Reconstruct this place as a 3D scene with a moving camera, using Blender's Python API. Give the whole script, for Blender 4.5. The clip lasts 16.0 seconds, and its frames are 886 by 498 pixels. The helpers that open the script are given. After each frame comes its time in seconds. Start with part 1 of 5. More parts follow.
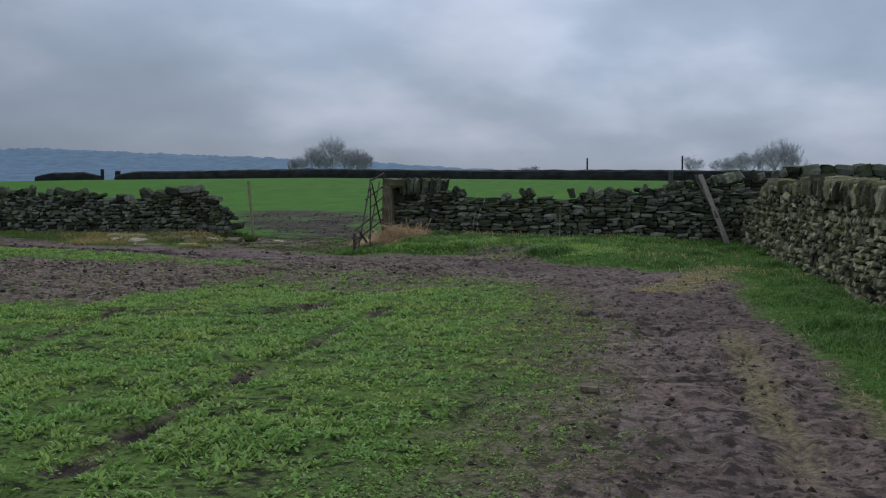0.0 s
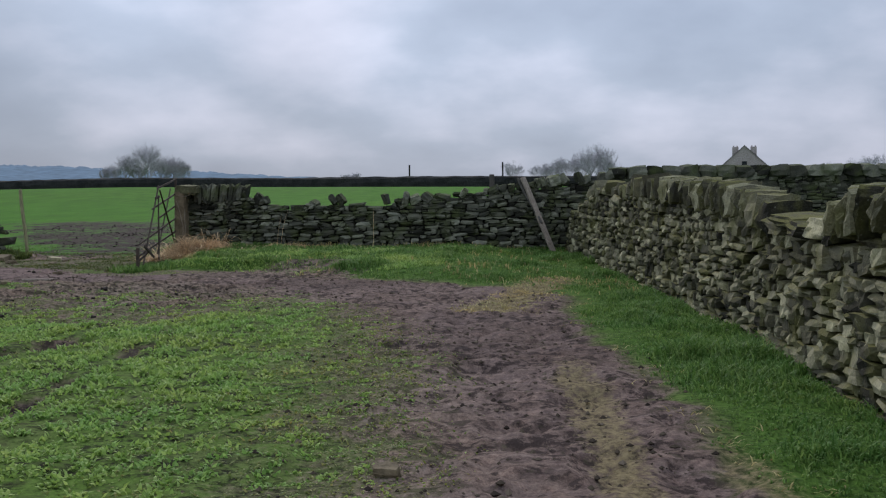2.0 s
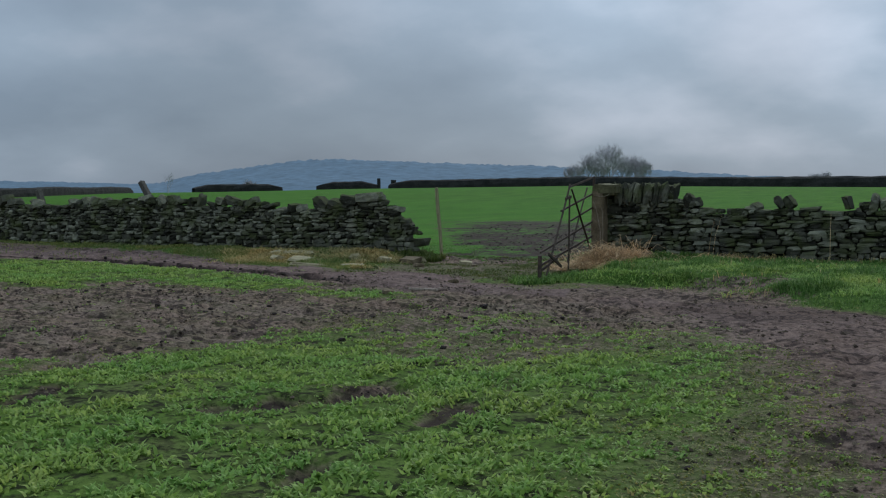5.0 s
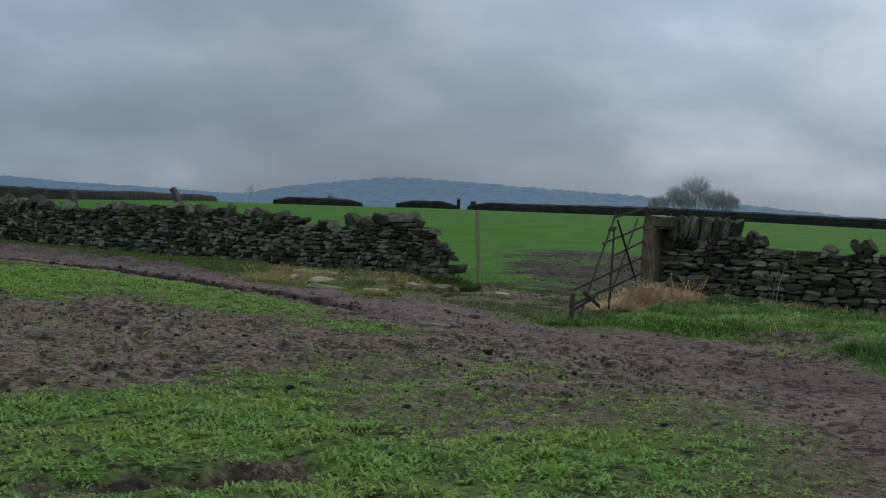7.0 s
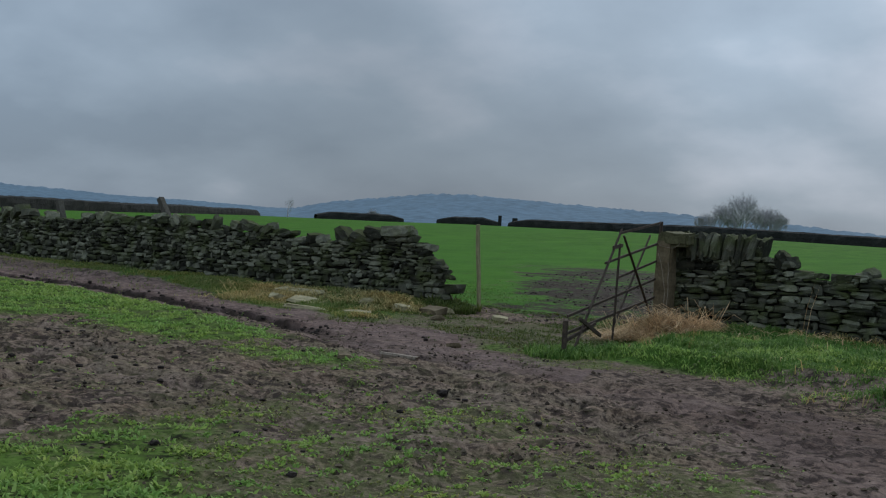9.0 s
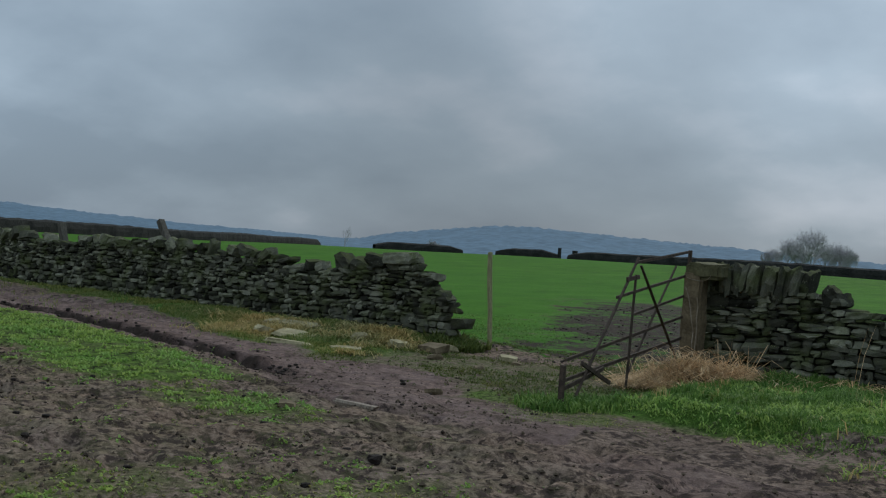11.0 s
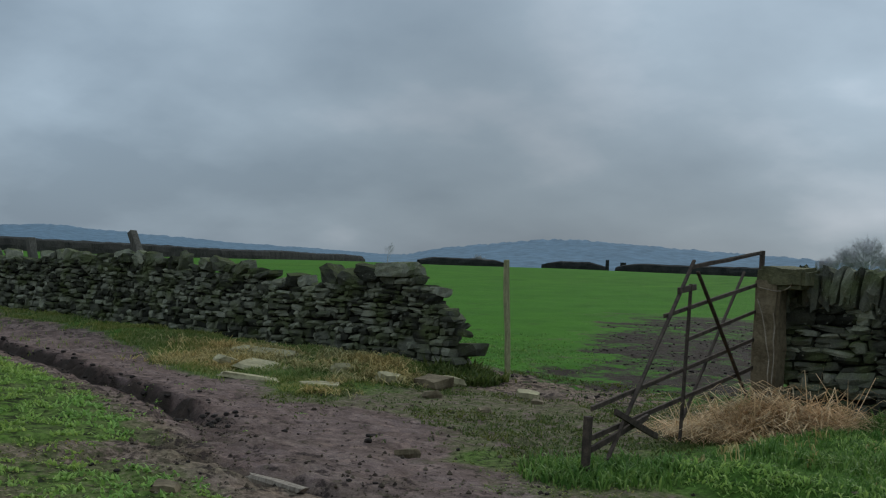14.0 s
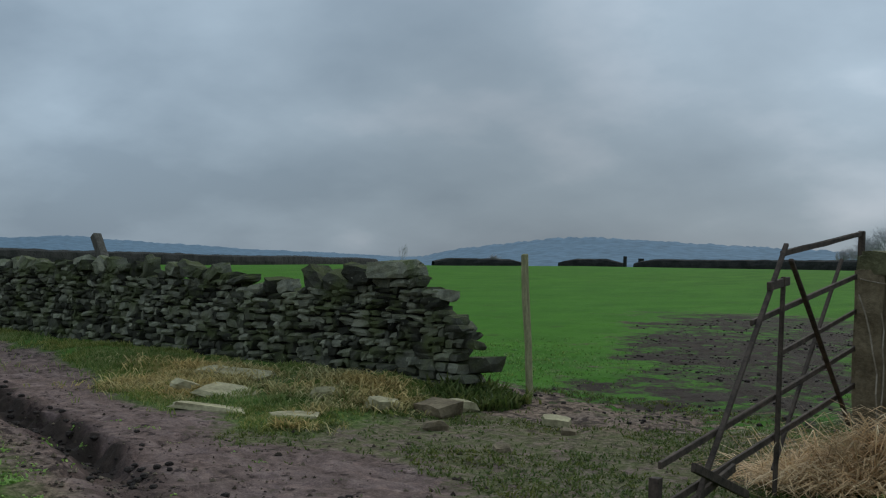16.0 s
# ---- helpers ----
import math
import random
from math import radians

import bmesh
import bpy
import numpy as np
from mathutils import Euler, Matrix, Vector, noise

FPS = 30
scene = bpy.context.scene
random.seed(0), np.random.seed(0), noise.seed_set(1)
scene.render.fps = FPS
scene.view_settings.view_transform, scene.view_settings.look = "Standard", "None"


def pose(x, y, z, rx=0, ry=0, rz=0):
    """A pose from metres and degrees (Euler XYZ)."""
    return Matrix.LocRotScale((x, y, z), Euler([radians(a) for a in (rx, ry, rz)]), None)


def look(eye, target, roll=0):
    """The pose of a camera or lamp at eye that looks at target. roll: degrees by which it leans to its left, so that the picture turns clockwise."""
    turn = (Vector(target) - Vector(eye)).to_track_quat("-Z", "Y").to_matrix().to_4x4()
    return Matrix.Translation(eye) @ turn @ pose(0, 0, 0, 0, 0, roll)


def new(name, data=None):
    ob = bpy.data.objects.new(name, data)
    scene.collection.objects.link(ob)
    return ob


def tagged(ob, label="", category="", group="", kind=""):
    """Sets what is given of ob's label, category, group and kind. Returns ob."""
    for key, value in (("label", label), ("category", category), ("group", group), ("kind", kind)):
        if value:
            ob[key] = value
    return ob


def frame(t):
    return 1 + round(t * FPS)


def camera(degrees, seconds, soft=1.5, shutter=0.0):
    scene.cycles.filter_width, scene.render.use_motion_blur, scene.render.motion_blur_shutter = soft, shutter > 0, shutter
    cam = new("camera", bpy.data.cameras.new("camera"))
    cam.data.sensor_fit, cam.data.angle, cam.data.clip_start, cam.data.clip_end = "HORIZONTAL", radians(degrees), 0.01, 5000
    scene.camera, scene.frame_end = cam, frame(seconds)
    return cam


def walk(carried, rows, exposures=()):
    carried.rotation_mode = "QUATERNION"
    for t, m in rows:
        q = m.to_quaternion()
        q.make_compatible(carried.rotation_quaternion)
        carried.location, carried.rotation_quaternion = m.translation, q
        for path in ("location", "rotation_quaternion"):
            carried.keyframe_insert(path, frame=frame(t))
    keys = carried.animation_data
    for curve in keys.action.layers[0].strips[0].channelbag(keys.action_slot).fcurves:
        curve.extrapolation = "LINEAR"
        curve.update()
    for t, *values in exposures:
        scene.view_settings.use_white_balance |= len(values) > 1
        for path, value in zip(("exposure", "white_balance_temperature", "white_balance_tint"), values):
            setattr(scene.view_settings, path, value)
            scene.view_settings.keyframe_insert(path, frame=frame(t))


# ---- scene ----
cam = camera(43.6, 16.0, soft=1.2)
METRES, EYE, TILT, LEAN, TURN = 18.3, 1.5, 0.0, 0.0, 13.4
ROWS = [
    (0.0, 0.0, 0.0, 0.0, -0.0, -3.51, 0.0),
    (0.5, 0.0058, 0.0318, -0.0025, -2.57, -3.05, 1.49),
    (1.0, 0.0125, 0.0628, -0.0027, -6.67, -3.11, 1.13),
    (1.5, 0.0185, 0.0951, -0.0034, -7.8, -3.09, 0.71),
    (2.0, 0.0255, 0.1254, -0.0029, -9.08, -3.16, 0.59),
    (2.5, 0.0293, 0.1573, -0.0029, -9.47, -3.33, 0.74),
    (3.0, 0.037, 0.1884, -0.0027, -7.02, -3.4, 1.33),
    (3.5, 0.042, 0.2205, -0.0024, 0.82, -3.47, 2.79),
    (4.0, 0.0488, 0.2508, -0.0014, 7.98, -3.3, 4.4),
    (4.5, 0.053, 0.2822, -0.0023, 11.81, -3.02, 3.1),
    (5.0, 0.0567, 0.3127, -0.0025, 14.53, -3.05, 0.16),
    (7.5, 0.0752, 0.4618, -0.0011, 19.43, -1.75, -2.48),
    (8.0, 0.0758, 0.493, -0.0025, 20.0, -1.61, -2.12),
    (8.5, 0.0781, 0.5223, -0.0019, 20.43, -1.4, -2.19),
    (9.0, 0.0816, 0.5512, -0.0015, 21.29, -1.28, -3.38),
    (9.5, 0.0854, 0.5815, -0.0005, 21.72, -0.63, -4.69),
    (12.0, 0.0766, 0.7306, -0.0037, 26.76, 0.27, -4.43),
    (12.5, 0.0691, 0.76, -0.0039, 27.39, 0.36, -5.35),
    (13.0, 0.0602, 0.7898, -0.0043, 27.32, 0.81, -5.22),
    (13.5, 0.0501, 0.8184, -0.004, 27.44, 0.69, -4.33),
    (14.0, 0.0376, 0.8496, -0.0049, 27.09, 0.77, -3.11),
    (14.5, 0.0263, 0.8799, -0.006, 27.13, 0.94, -1.87),
    (15.0, 0.0127, 0.9129, -0.0083, 27.12, 0.86, -1.48),
    (15.5, -0.003, 0.9422, -0.0071, 27.56, 0.75, -1.21),
    (16.0, -0.018, 0.9725, -0.0069, 27.91, 0.8, -1.6),
]
walk(cam, [(t, pose(0, 0, EYE, TILT, LEAN, TURN) @ pose(METRES * x, METRES * y, METRES * z, 90 + pitch, roll, yaw)) for t, x, y, z, yaw, pitch, roll in ROWS],
     [(0.0, 0.0, 6150, 15), (1.0, 0.18, 6450, 17), (2.5, 0.33, 6400, 19), (3.2, 0.20, 6280, 18), (4.2, 0.0, 6150, 14), (5.0, 0.0, 6220, 10), (9.5, -0.06, 6380, 10), (12.0, -0.05, 6500, 7), (16.0, 0.0, 6450, 7)])

# ---- light ----
SUN_AZ, SUN_EL = -14.0, 33.0          # degrees east of +y, and up
world = bpy.data.worlds.new("overcast")
scene.world = world
world.use_nodes = True
wn, wl = world.node_tree.nodes, world.node_tree.links
wn.clear()


def wnode(kind, **props):
    n = wn.new(kind)
    for k, v in props.items():
        if k == "op":
            n.operation = v
        elif k == "blend":
            n.blend_type = v
    return n


def wmath(op, a, b=None):
    n = wnode("ShaderNodeMath", op=op)
    for i, v in enumerate((a, b)):
        if v is None:
            continue
        if isinstance(v, (int, float)):
            n.inputs[i].default_value = v
        else:
            wl.new(v, n.inputs[i])
    return n.outputs[0]


sky = wn.new("ShaderNodeTexSky")
sky.sky_type, sky.sun_disc = "NISHITA", False
sky.sun_elevation, sky.sun_rotation = radians(SUN_EL), radians(SUN_AZ)
coord = wn.new("ShaderNodeTexCoord")
split = wn.new("ShaderNodeSeparateXYZ")
wl.new(coord.outputs["Generated"], split.inputs[0])
up = wmath("MAXIMUM", split.outputs["Z"], 0.0)
lift = wmath("ADD", up, 0.40)
flat = wn.new("ShaderNodeCombineXYZ")
wl.new(wmath("DIVIDE", split.outputs["X"], lift), flat.inputs[0])
wl.new(wmath("DIVIDE", split.outputs["Y"], lift), flat.inputs[1])


def cloud_noise(scale, detail, offset):
    mp = wn.new("ShaderNodeMapping")
    mp.inputs["Location"].default_value = (offset, offset * 1.7, 0)
    wl.new(flat.outputs[0], mp.inputs[0])
    n = wn.new("ShaderNodeTexNoise")
    n.inputs["Scale"].default_value, n.inputs["Detail"].default_value = scale, detail
    n.inputs["Roughness"].default_value = 0.5
    wl.new(mp.outputs[0], n.inputs["Vector"])
    return n.outputs["Fac"]


billow = wmath("ADD", wmath("MULTIPLY", cloud_noise(1.0, 3, 3.1), 0.66), wmath("MULTIPLY", cloud_noise(3.4, 5, 11.0), 0.34))
ramp = wn.new("ShaderNodeValToRGB")
wl.new(billow, ramp.inputs[0])
els = ramp.color_ramp.elements
els[0].position, els[0].color = 0.38, (0.213, 0.274, 0.346, 1)
els[1].position, els[1].color = 0.66, (0.505, 0.562, 0.650, 1)
mid = els.new(0.52)
mid.color = (0.300, 0.373, 0.454, 1)
# an overcast dome is about three times as bright overhead as at the horizon
dome = wmath("ADD", wmath("MULTIPLY", up, 1.7), 0.90)
veil = wn.new("ShaderNodeVectorMath")
veil.operation = "DOT_PRODUCT"
wl.new(coord.outputs["Generated"], veil.inputs[0])
veil.inputs[1].default_value = (math.sin(radians(SUN_AZ)) * math.cos(radians(SUN_EL)), math.cos(radians(SUN_AZ)) * math.cos(radians(SUN_EL)), math.sin(radians(SUN_EL)))
halo = wmath("MULTIPLY", wmath("POWER", wmath("MAXIMUM", veil.outputs["Value"], 0.0), 9.0), 0.36)
dome = wmath("MULTIPLY", dome, wmath("ADD", halo, 0.91))


def sky_patch(bearing, elevation, width, amount):
    """A thicker or thinner stretch of cloud, soft-edged and broken up by the billows."""
    a, e = radians(bearing), radians(elevation)
    d = wn.new("ShaderNodeVectorMath")
    d.operation = "DOT_PRODUCT"
    wl.new(coord.outputs["Generated"], d.inputs[0])
    d.inputs[1].default_value = (math.sin(a) * math.cos(e), math.cos(a) * math.cos(e), math.sin(e))
    g = wmath("POWER", wmath("MAXIMUM", d.outputs["Value"], 0.0), 1 / radians(width) ** 2)
    return wmath("ADD", wmath("MULTIPLY", wmath("MULTIPLY", g, wmath("MULTIPLY", billow, 2.0)), amount), 1.0)


for cloud_part in ((-37, 6, 6.5, -0.20), (-59, 7, 7.0, 0.24), (5, 9, 6.0, 0.12), (-6.5, 6.5, 2.6, 0.14), (-17, 11, 4.0, 0.10), (-30, 10.5, 2.6, 0.08), (-21, 8.5, 2.6, 0.09), (-12, 8, 4.0, -0.10), (-61, 6, 2.5, 0.14), (-26, 3, 5.0, -0.10), (-42, 12, 5.0, -0.10)):
    dome = wmath("MULTIPLY", dome, sky_patch(*cloud_part))
mul = wnode("ShaderNodeMixRGB", blend="MULTIPLY")
mul.inputs[0].default_value = 1.0
wl.new(ramp.outputs[0], mul.inputs[1])
wl.new(dome, mul.inputs[2])
clear = wn.new("ShaderNodeBackground")
clear.inputs["Strength"].default_value = 0.05
wl.new(sky.outputs[0], clear.inputs[0])
cloud = wn.new("ShaderNodeBackground")
cloud.inputs["Strength"].default_value = 1.0
wl.new(mul.outputs[0], cloud.inputs[0])
both = wn.new("ShaderNodeMixShader")
both.inputs[0].default_value = 0.93
wl.new(clear.outputs[0], both.inputs[1])
wl.new(cloud.outputs[0], both.inputs[2])
wout = wn.new("ShaderNodeOutputWorld")
wl.new(both.outputs[0], wout.inputs[0])

sun = new("sun", bpy.data.lights.new("sun", "SUN"))
sun.data.energy, sun.data.angle, sun.data.color = 1.35, radians(14), (1.0, 0.95, 0.87)
az, el = radians(SUN_AZ), radians(SUN_EL)
sun.matrix_world = look((60 * math.sin(az) * math.cos(el), 60 * math.cos(az) * math.cos(el), 60 * math.sin(el)), (0, 0, 0))

# ---- materials ----


class Mat:
    """A principled material with short ways to add nodes."""

    def __init__(self, name, rough=0.85, spec=0.3):
        self.m = bpy.data.materials.new(name)
        self.m.use_nodes = True
        self.t = self.m.node_tree
        self.b = self.t.nodes["Principled BSDF"]
        self.b.inputs["Roughness"].default_value = rough
        self.b.inputs["Specular IOR Level"].default_value = spec
        self.co = self.t.nodes.new("ShaderNodeTexCoord")

    def put(self, value, socket):
        if isinstance(value, (int, float)):
            socket.default_value = value
        elif isinstance(value, tuple):
            socket.default_value = (*value, 1) if len(value) == 3 else value
        else:
            self.t.links.new(value, socket)

    def noise(self, scale, detail=4, rough=0.55, stretch=None, where="Object"):
        src = self.co.outputs[where]
        if stretch:
            mp = self.t.nodes.new("ShaderNodeMapping")
            mp.inputs["Scale"].default_value = stretch
            self.put(src, mp.inputs[0])
            src = mp.outputs[0]
        n = self.t.nodes.new("ShaderNodeTexNoise")
        self.put(src, n.inputs["Vector"])
        n.inputs["Scale"].default_value, n.inputs["Detail"].default_value, n.inputs["Roughness"].default_value = scale, detail, rough
        return n.outputs["Fac"]

    def ramp(self, fac, *stops):
        n = self.t.nodes.new("ShaderNodeValToRGB")
        self.put(fac, n.inputs[0])
        e = n.color_ramp.elements
        while len(e) < len(stops):
            e.new(0.5)
        for x, (p, c) in zip(e, stops):
            x.position, x.color = p, ((*c, 1) if isinstance(c, tuple) else (c, c, c, 1))
        return n.outputs[0]

    def mix(self, fac, a, b, blend="MIX"):
        n = self.t.nodes.new("ShaderNodeMixRGB")
        n.blend_type = blend
        self.put(fac, n.inputs[0]), self.put(a, n.inputs[1]), self.put(b, n.inputs[2])
        return n.outputs[0]

    def math(self, op, a, b=0.0):
        n = self.t.nodes.new("ShaderNodeMath")
        n.operation = op
        self.put(a, n.inputs[0]), self.put(b, n.inputs[1])
        return n.outputs[0]

    def attr(self, name):
        n = self.t.nodes.new("ShaderNodeAttribute")
        n.attribute_name = name
        return n.outputs["Fac"]

    def chance(self, joined):
        if joined:
            return self.t.nodes.new("ShaderNodeNewGeometry").outputs["Random Per Island"]
        return self.t.nodes.new("ShaderNodeObjectInfo").outputs["Random"]

    def done(self, colour, height=None, strength=0.4, dist=0.02, rough=None):
        self.put(colour, self.b.inputs["Base Color"])
        if rough is not None:
            self.put(rough, self.b.inputs["Roughness"])
        if height is not None:
            n = self.t.nodes.new("ShaderNodeBump")
            n.inputs["Strength"].default_value, n.inputs["Distance"].default_value = strength, dist
            self.put(height, n.inputs["Height"])
            self.t.links.new(n.outputs[0], self.b.inputs["Normal"])
        return self.m


def stone_material(name, joined, dark, light, moss, mossy):
    k = Mat(name, 0.95, 0.06)
    r = k.chance(joined)
    base = k.ramp(r, (0.0, dark), (0.5, tuple(0.62 * a + 0.38 * b for a, b in zip(dark, light))), (0.85, light), (1.0, tuple(1.4 * a for a in light)))
    # the pieces share meshes, so the grain is laid in by world place through the island's own shape
    geo = k.t.nodes.new("ShaderNodeNewGeometry").outputs["Position"]

    def pos_noise(scale, detail):
        n = k.t.nodes.new("ShaderNodeTexNoise")
        n.inputs["Scale"].default_value, n.inputs["Detail"].default_value = scale, detail
        k.put(geo, n.inputs["Vector"])
        return n.outputs["Fac"]
    patch = pos_noise(9.0, 5)
    fine = pos_noise(60.0, 5)
    c = k.mix(k.ramp(patch, (0.42, 0.0), (0.64, 0.7)), base, k.mix(1.0, base, (1.5, 1.47, 1.36), "MULTIPLY"))
    c = k.mix(k.math("MULTIPLY", k.ramp(pos_noise(3.2, 4), (0.48, 0.0), (0.66, 1.0)), mossy), c, moss)
    face = k.t.nodes.new("ShaderNodeSeparateXYZ")
    k.put(k.t.nodes.new("ShaderNodeNewGeometry").outputs["Normal"], face.inputs[0])
    crust = k.math("MULTIPLY", k.ramp(face.outputs["Z"], (0.45, 0.0), (0.8, 1.0)), k.ramp(pos_noise(7.0, 5), (0.34, 0.15), (0.58, 0.9)))
    c = k.mix(crust, c, tuple(0.75 * a for a in moss))
    c = k.mix(k.ramp(pos_noise(26.0, 3), (0.66, 0.0), (0.73, 0.6)), c, (0.27, 0.27, 0.20))
    c = k.mix(0.6, c, k.ramp(fine, (0.3, 0.6), (0.7, 1.25)), "MULTIPLY")
    return k.done(c, k.math("ADD", patch, k.math("MULTIPLY", fine, 0.5)), 0.7, 0.03)


DARK = dict(dark=(0.014, 0.014, 0.011), light=(0.165, 0.166, 0.126), moss=(0.080, 0.096, 0.034), mossy=0.65)
PALE = dict(dark=(0.022, 0.021, 0.016), light=(0.295, 0.274, 0.178), moss=(0.165, 0.158, 0.052), mossy=0.6)
M_STONE = stone_material("gritstone_dark", False, **DARK)
M_STONE_J = stone_material("gritstone_dark_rubble", True, **DARK)
M_PALE = stone_material("gritstone_olive", False, **PALE)
M_PALE_J = stone_material("gritstone_olive_rubble", True, **PALE)


# near-black colour stands for the shade in gaps between the stones
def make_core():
    k = Mat("gap_shade_core", 0.95, 0.1)
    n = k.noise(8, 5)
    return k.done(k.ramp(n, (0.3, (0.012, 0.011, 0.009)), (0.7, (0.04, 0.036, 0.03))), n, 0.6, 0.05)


M_CORE = make_core()


def make_ground():
    k = Mat("field_soil_and_turf", 0.95, 0.03)
    mud, dry, lush, far, damp_shade = (k.attr(a) for a in ("mud", "dry", "lush", "far", "damp_shade"))
    grit, fine, midn, big = k.noise(60, 5, 0.7), k.noise(19, 8, 0.72), k.noise(5.5, 5, 0.6), k.noise(0.8, 4)
    drag = k.noise(12, 8, 0.7, (0.8, 1.25, 1.0))
    soil = k.ramp(k.math("ADD", k.math("MULTIPLY", fine, 0.5), k.math("MULTIPLY", drag, 0.5)), (0.36, (0.050, 0.037, 0.029)), (0.45, (0.138, 0.102, 0.080)), (0.55, (0.210, 0.158, 0.126)), (0.68, (0.290, 0.231, 0.188)))
    red = k.ramp(fine, (0.36, (0.036, 0.023, 0.017)), (0.5, (0.160, 0.114, 0.082)), (0.66, (0.255, 0.193, 0.145)))
    soil = k.mix(k.ramp(big, (0.40, 0.0), (0.62, 0.9)), soil, red)
    # low spots dark: wet soil, with the hollows' shade put into the colour
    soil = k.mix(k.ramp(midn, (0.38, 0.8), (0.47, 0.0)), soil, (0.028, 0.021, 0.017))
    olive = k.ramp(fine, (0.34, (0.038, 0.036, 0.018)), (0.68, (0.180, 0.172, 0.088)))
    worn = k.math("MULTIPLY", k.attr("worn"), k.ramp(k.noise(1.7, 5, 0.65), (0.42, 0.0), (0.60, 1.0)))
    soil = k.mix(k.math("MULTIPLY", worn, 0.38), soil, olive)
    streak = k.noise(2.2, 9, 0.72, (0.8, 1.6, 1.0))
    slick = k.ramp(streak, (0.34, (0.058, 0.038, 0.036)), (0.5, (0.137, 0.094, 0.089)), (0.66, (0.212, 0.156, 0.149)))
    soil = k.mix(k.math("MULTIPLY", k.attr("slick"), 0.62), soil, slick)
    soil = k.mix(0.7, soil, k.ramp(grit, (0.3, 0.6), (0.7, 1.35)), "MULTIPLY")
    # wet soil darkens; shade of the rut and wheel lines is coloured in too
    soil = k.mix(k.math("MULTIPLY", damp_shade, 0.85), soil, k.mix(1.0, soil, (0.38, 0.35, 0.35), "MULTIPLY"))
    soil = k.mix(k.ramp(damp_shade, (0.55, 0.0), (0.9, 0.8)), soil, (0.030, 0.024, 0.019))
    # low stop and dark patches: bare soil, and shade between leaf clumps coloured in
    turf = k.ramp(fine, (0.32, (0.026, 0.036, 0.012)), (0.48, (0.078, 0.135, 0.024)), (0.70, (0.125, 0.205, 0.040)))
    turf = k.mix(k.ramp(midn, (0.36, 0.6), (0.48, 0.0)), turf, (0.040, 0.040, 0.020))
    rich = k.ramp(fine, (0.34, (0.026, 0.050, 0.011)), (0.70, (0.090, 0.180, 0.029)))
    straw = k.ramp(fine, (0.34, (0.085, 0.066, 0.036)), (0.66, (0.26, 0.208, 0.112)))
    farc = k.ramp(k.noise(0.9, 6, 0.65, (1.0, 0.35, 1.0)), (0.32, (0.031, 0.088, 0.011)), (0.68, (0.070, 0.170, 0.018)))
    farc = k.mix(k.ramp(k.noise(0.035, 4, 0.5, (1.0, 0.4, 1.0)), (0.35, 0.0), (0.7, 0.7)), farc, (0.048, 0.145, 0.016))
    farc = k.mix(k.ramp(k.noise(2.2, 5, 0.6, (1.0, 0.25, 1.0)), (0.60, 0.0), (0.70, 0.55)), farc, (0.045, 0.060, 0.022))
    edge = k.math("ADD", mud, k.math("ADD", k.math("MULTIPLY", k.math("SUBTRACT", midn, 0.5), 1.3), k.math("MULTIPLY", k.math("SUBTRACT", fine, 0.5), 1.1)))
    # small hollows, trodden hoof- and boot-deep; wet and shade are put into their colour
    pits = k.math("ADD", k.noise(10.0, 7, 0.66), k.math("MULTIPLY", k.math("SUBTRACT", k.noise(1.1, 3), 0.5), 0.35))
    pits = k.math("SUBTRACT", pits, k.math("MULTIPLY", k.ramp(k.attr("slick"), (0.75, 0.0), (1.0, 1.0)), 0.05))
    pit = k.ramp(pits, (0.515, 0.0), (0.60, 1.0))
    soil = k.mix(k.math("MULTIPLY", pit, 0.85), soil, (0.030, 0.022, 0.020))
    soil = k.mix(k.ramp(k.noise(8.0, 5, 0.6), (0.54, 0.0), (0.64, 0.6)), soil, k.mix(1.0, soil, (1.5, 1.45, 1.4), "MULTIPLY"))
    turf = k.mix(k.ramp(k.noise(0.7, 4, 0.6), (0.42, 0.0), (0.66, 0.45)), turf, olive)
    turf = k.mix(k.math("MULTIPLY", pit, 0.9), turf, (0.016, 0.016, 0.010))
    tufts = k.math("MULTIPLY", k.math("MULTIPLY", far, k.math("SUBTRACT", k.noise(1.5, 6, 0.7), 0.5)), 2.2)
    edge = k.math("ADD", edge, tufts)
    c = k.mix(lush, turf, rich)
    c = k.mix(far, c, farc)
    c = k.mix(k.math("MULTIPLY", k.ramp(edge, (0.20, 0.0), (0.46, 0.85)), k.math("SUBTRACT", 1.0, k.math("MAXIMUM", lush, far))), c, olive)
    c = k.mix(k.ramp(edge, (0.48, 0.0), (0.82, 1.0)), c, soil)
    c = k.mix(k.ramp(k.math("ADD", dry, k.math("MULTIPLY", k.math("SUBTRACT", fine, 0.5), 1.5)), (0.45, 0.0), (0.80, 0.95)), c, straw)
    rough = k.math("SUBTRACT", 0.92, k.math("MULTIPLY", k.math("MULTIPLY", mud, damp_shade), 0.10))
    h = k.math("ADD", k.math("SUBTRACT", k.math("MULTIPLY", fine, 0.9), k.math("MULTIPLY", pit, 0.4)), k.math("ADD", k.math("MULTIPLY", midn, 0.4), k.math("MULTIPLY", grit, 0.3)))
    return k.done(c, h, 0.6, 0.04, rough)


M_GROUND = make_ground()


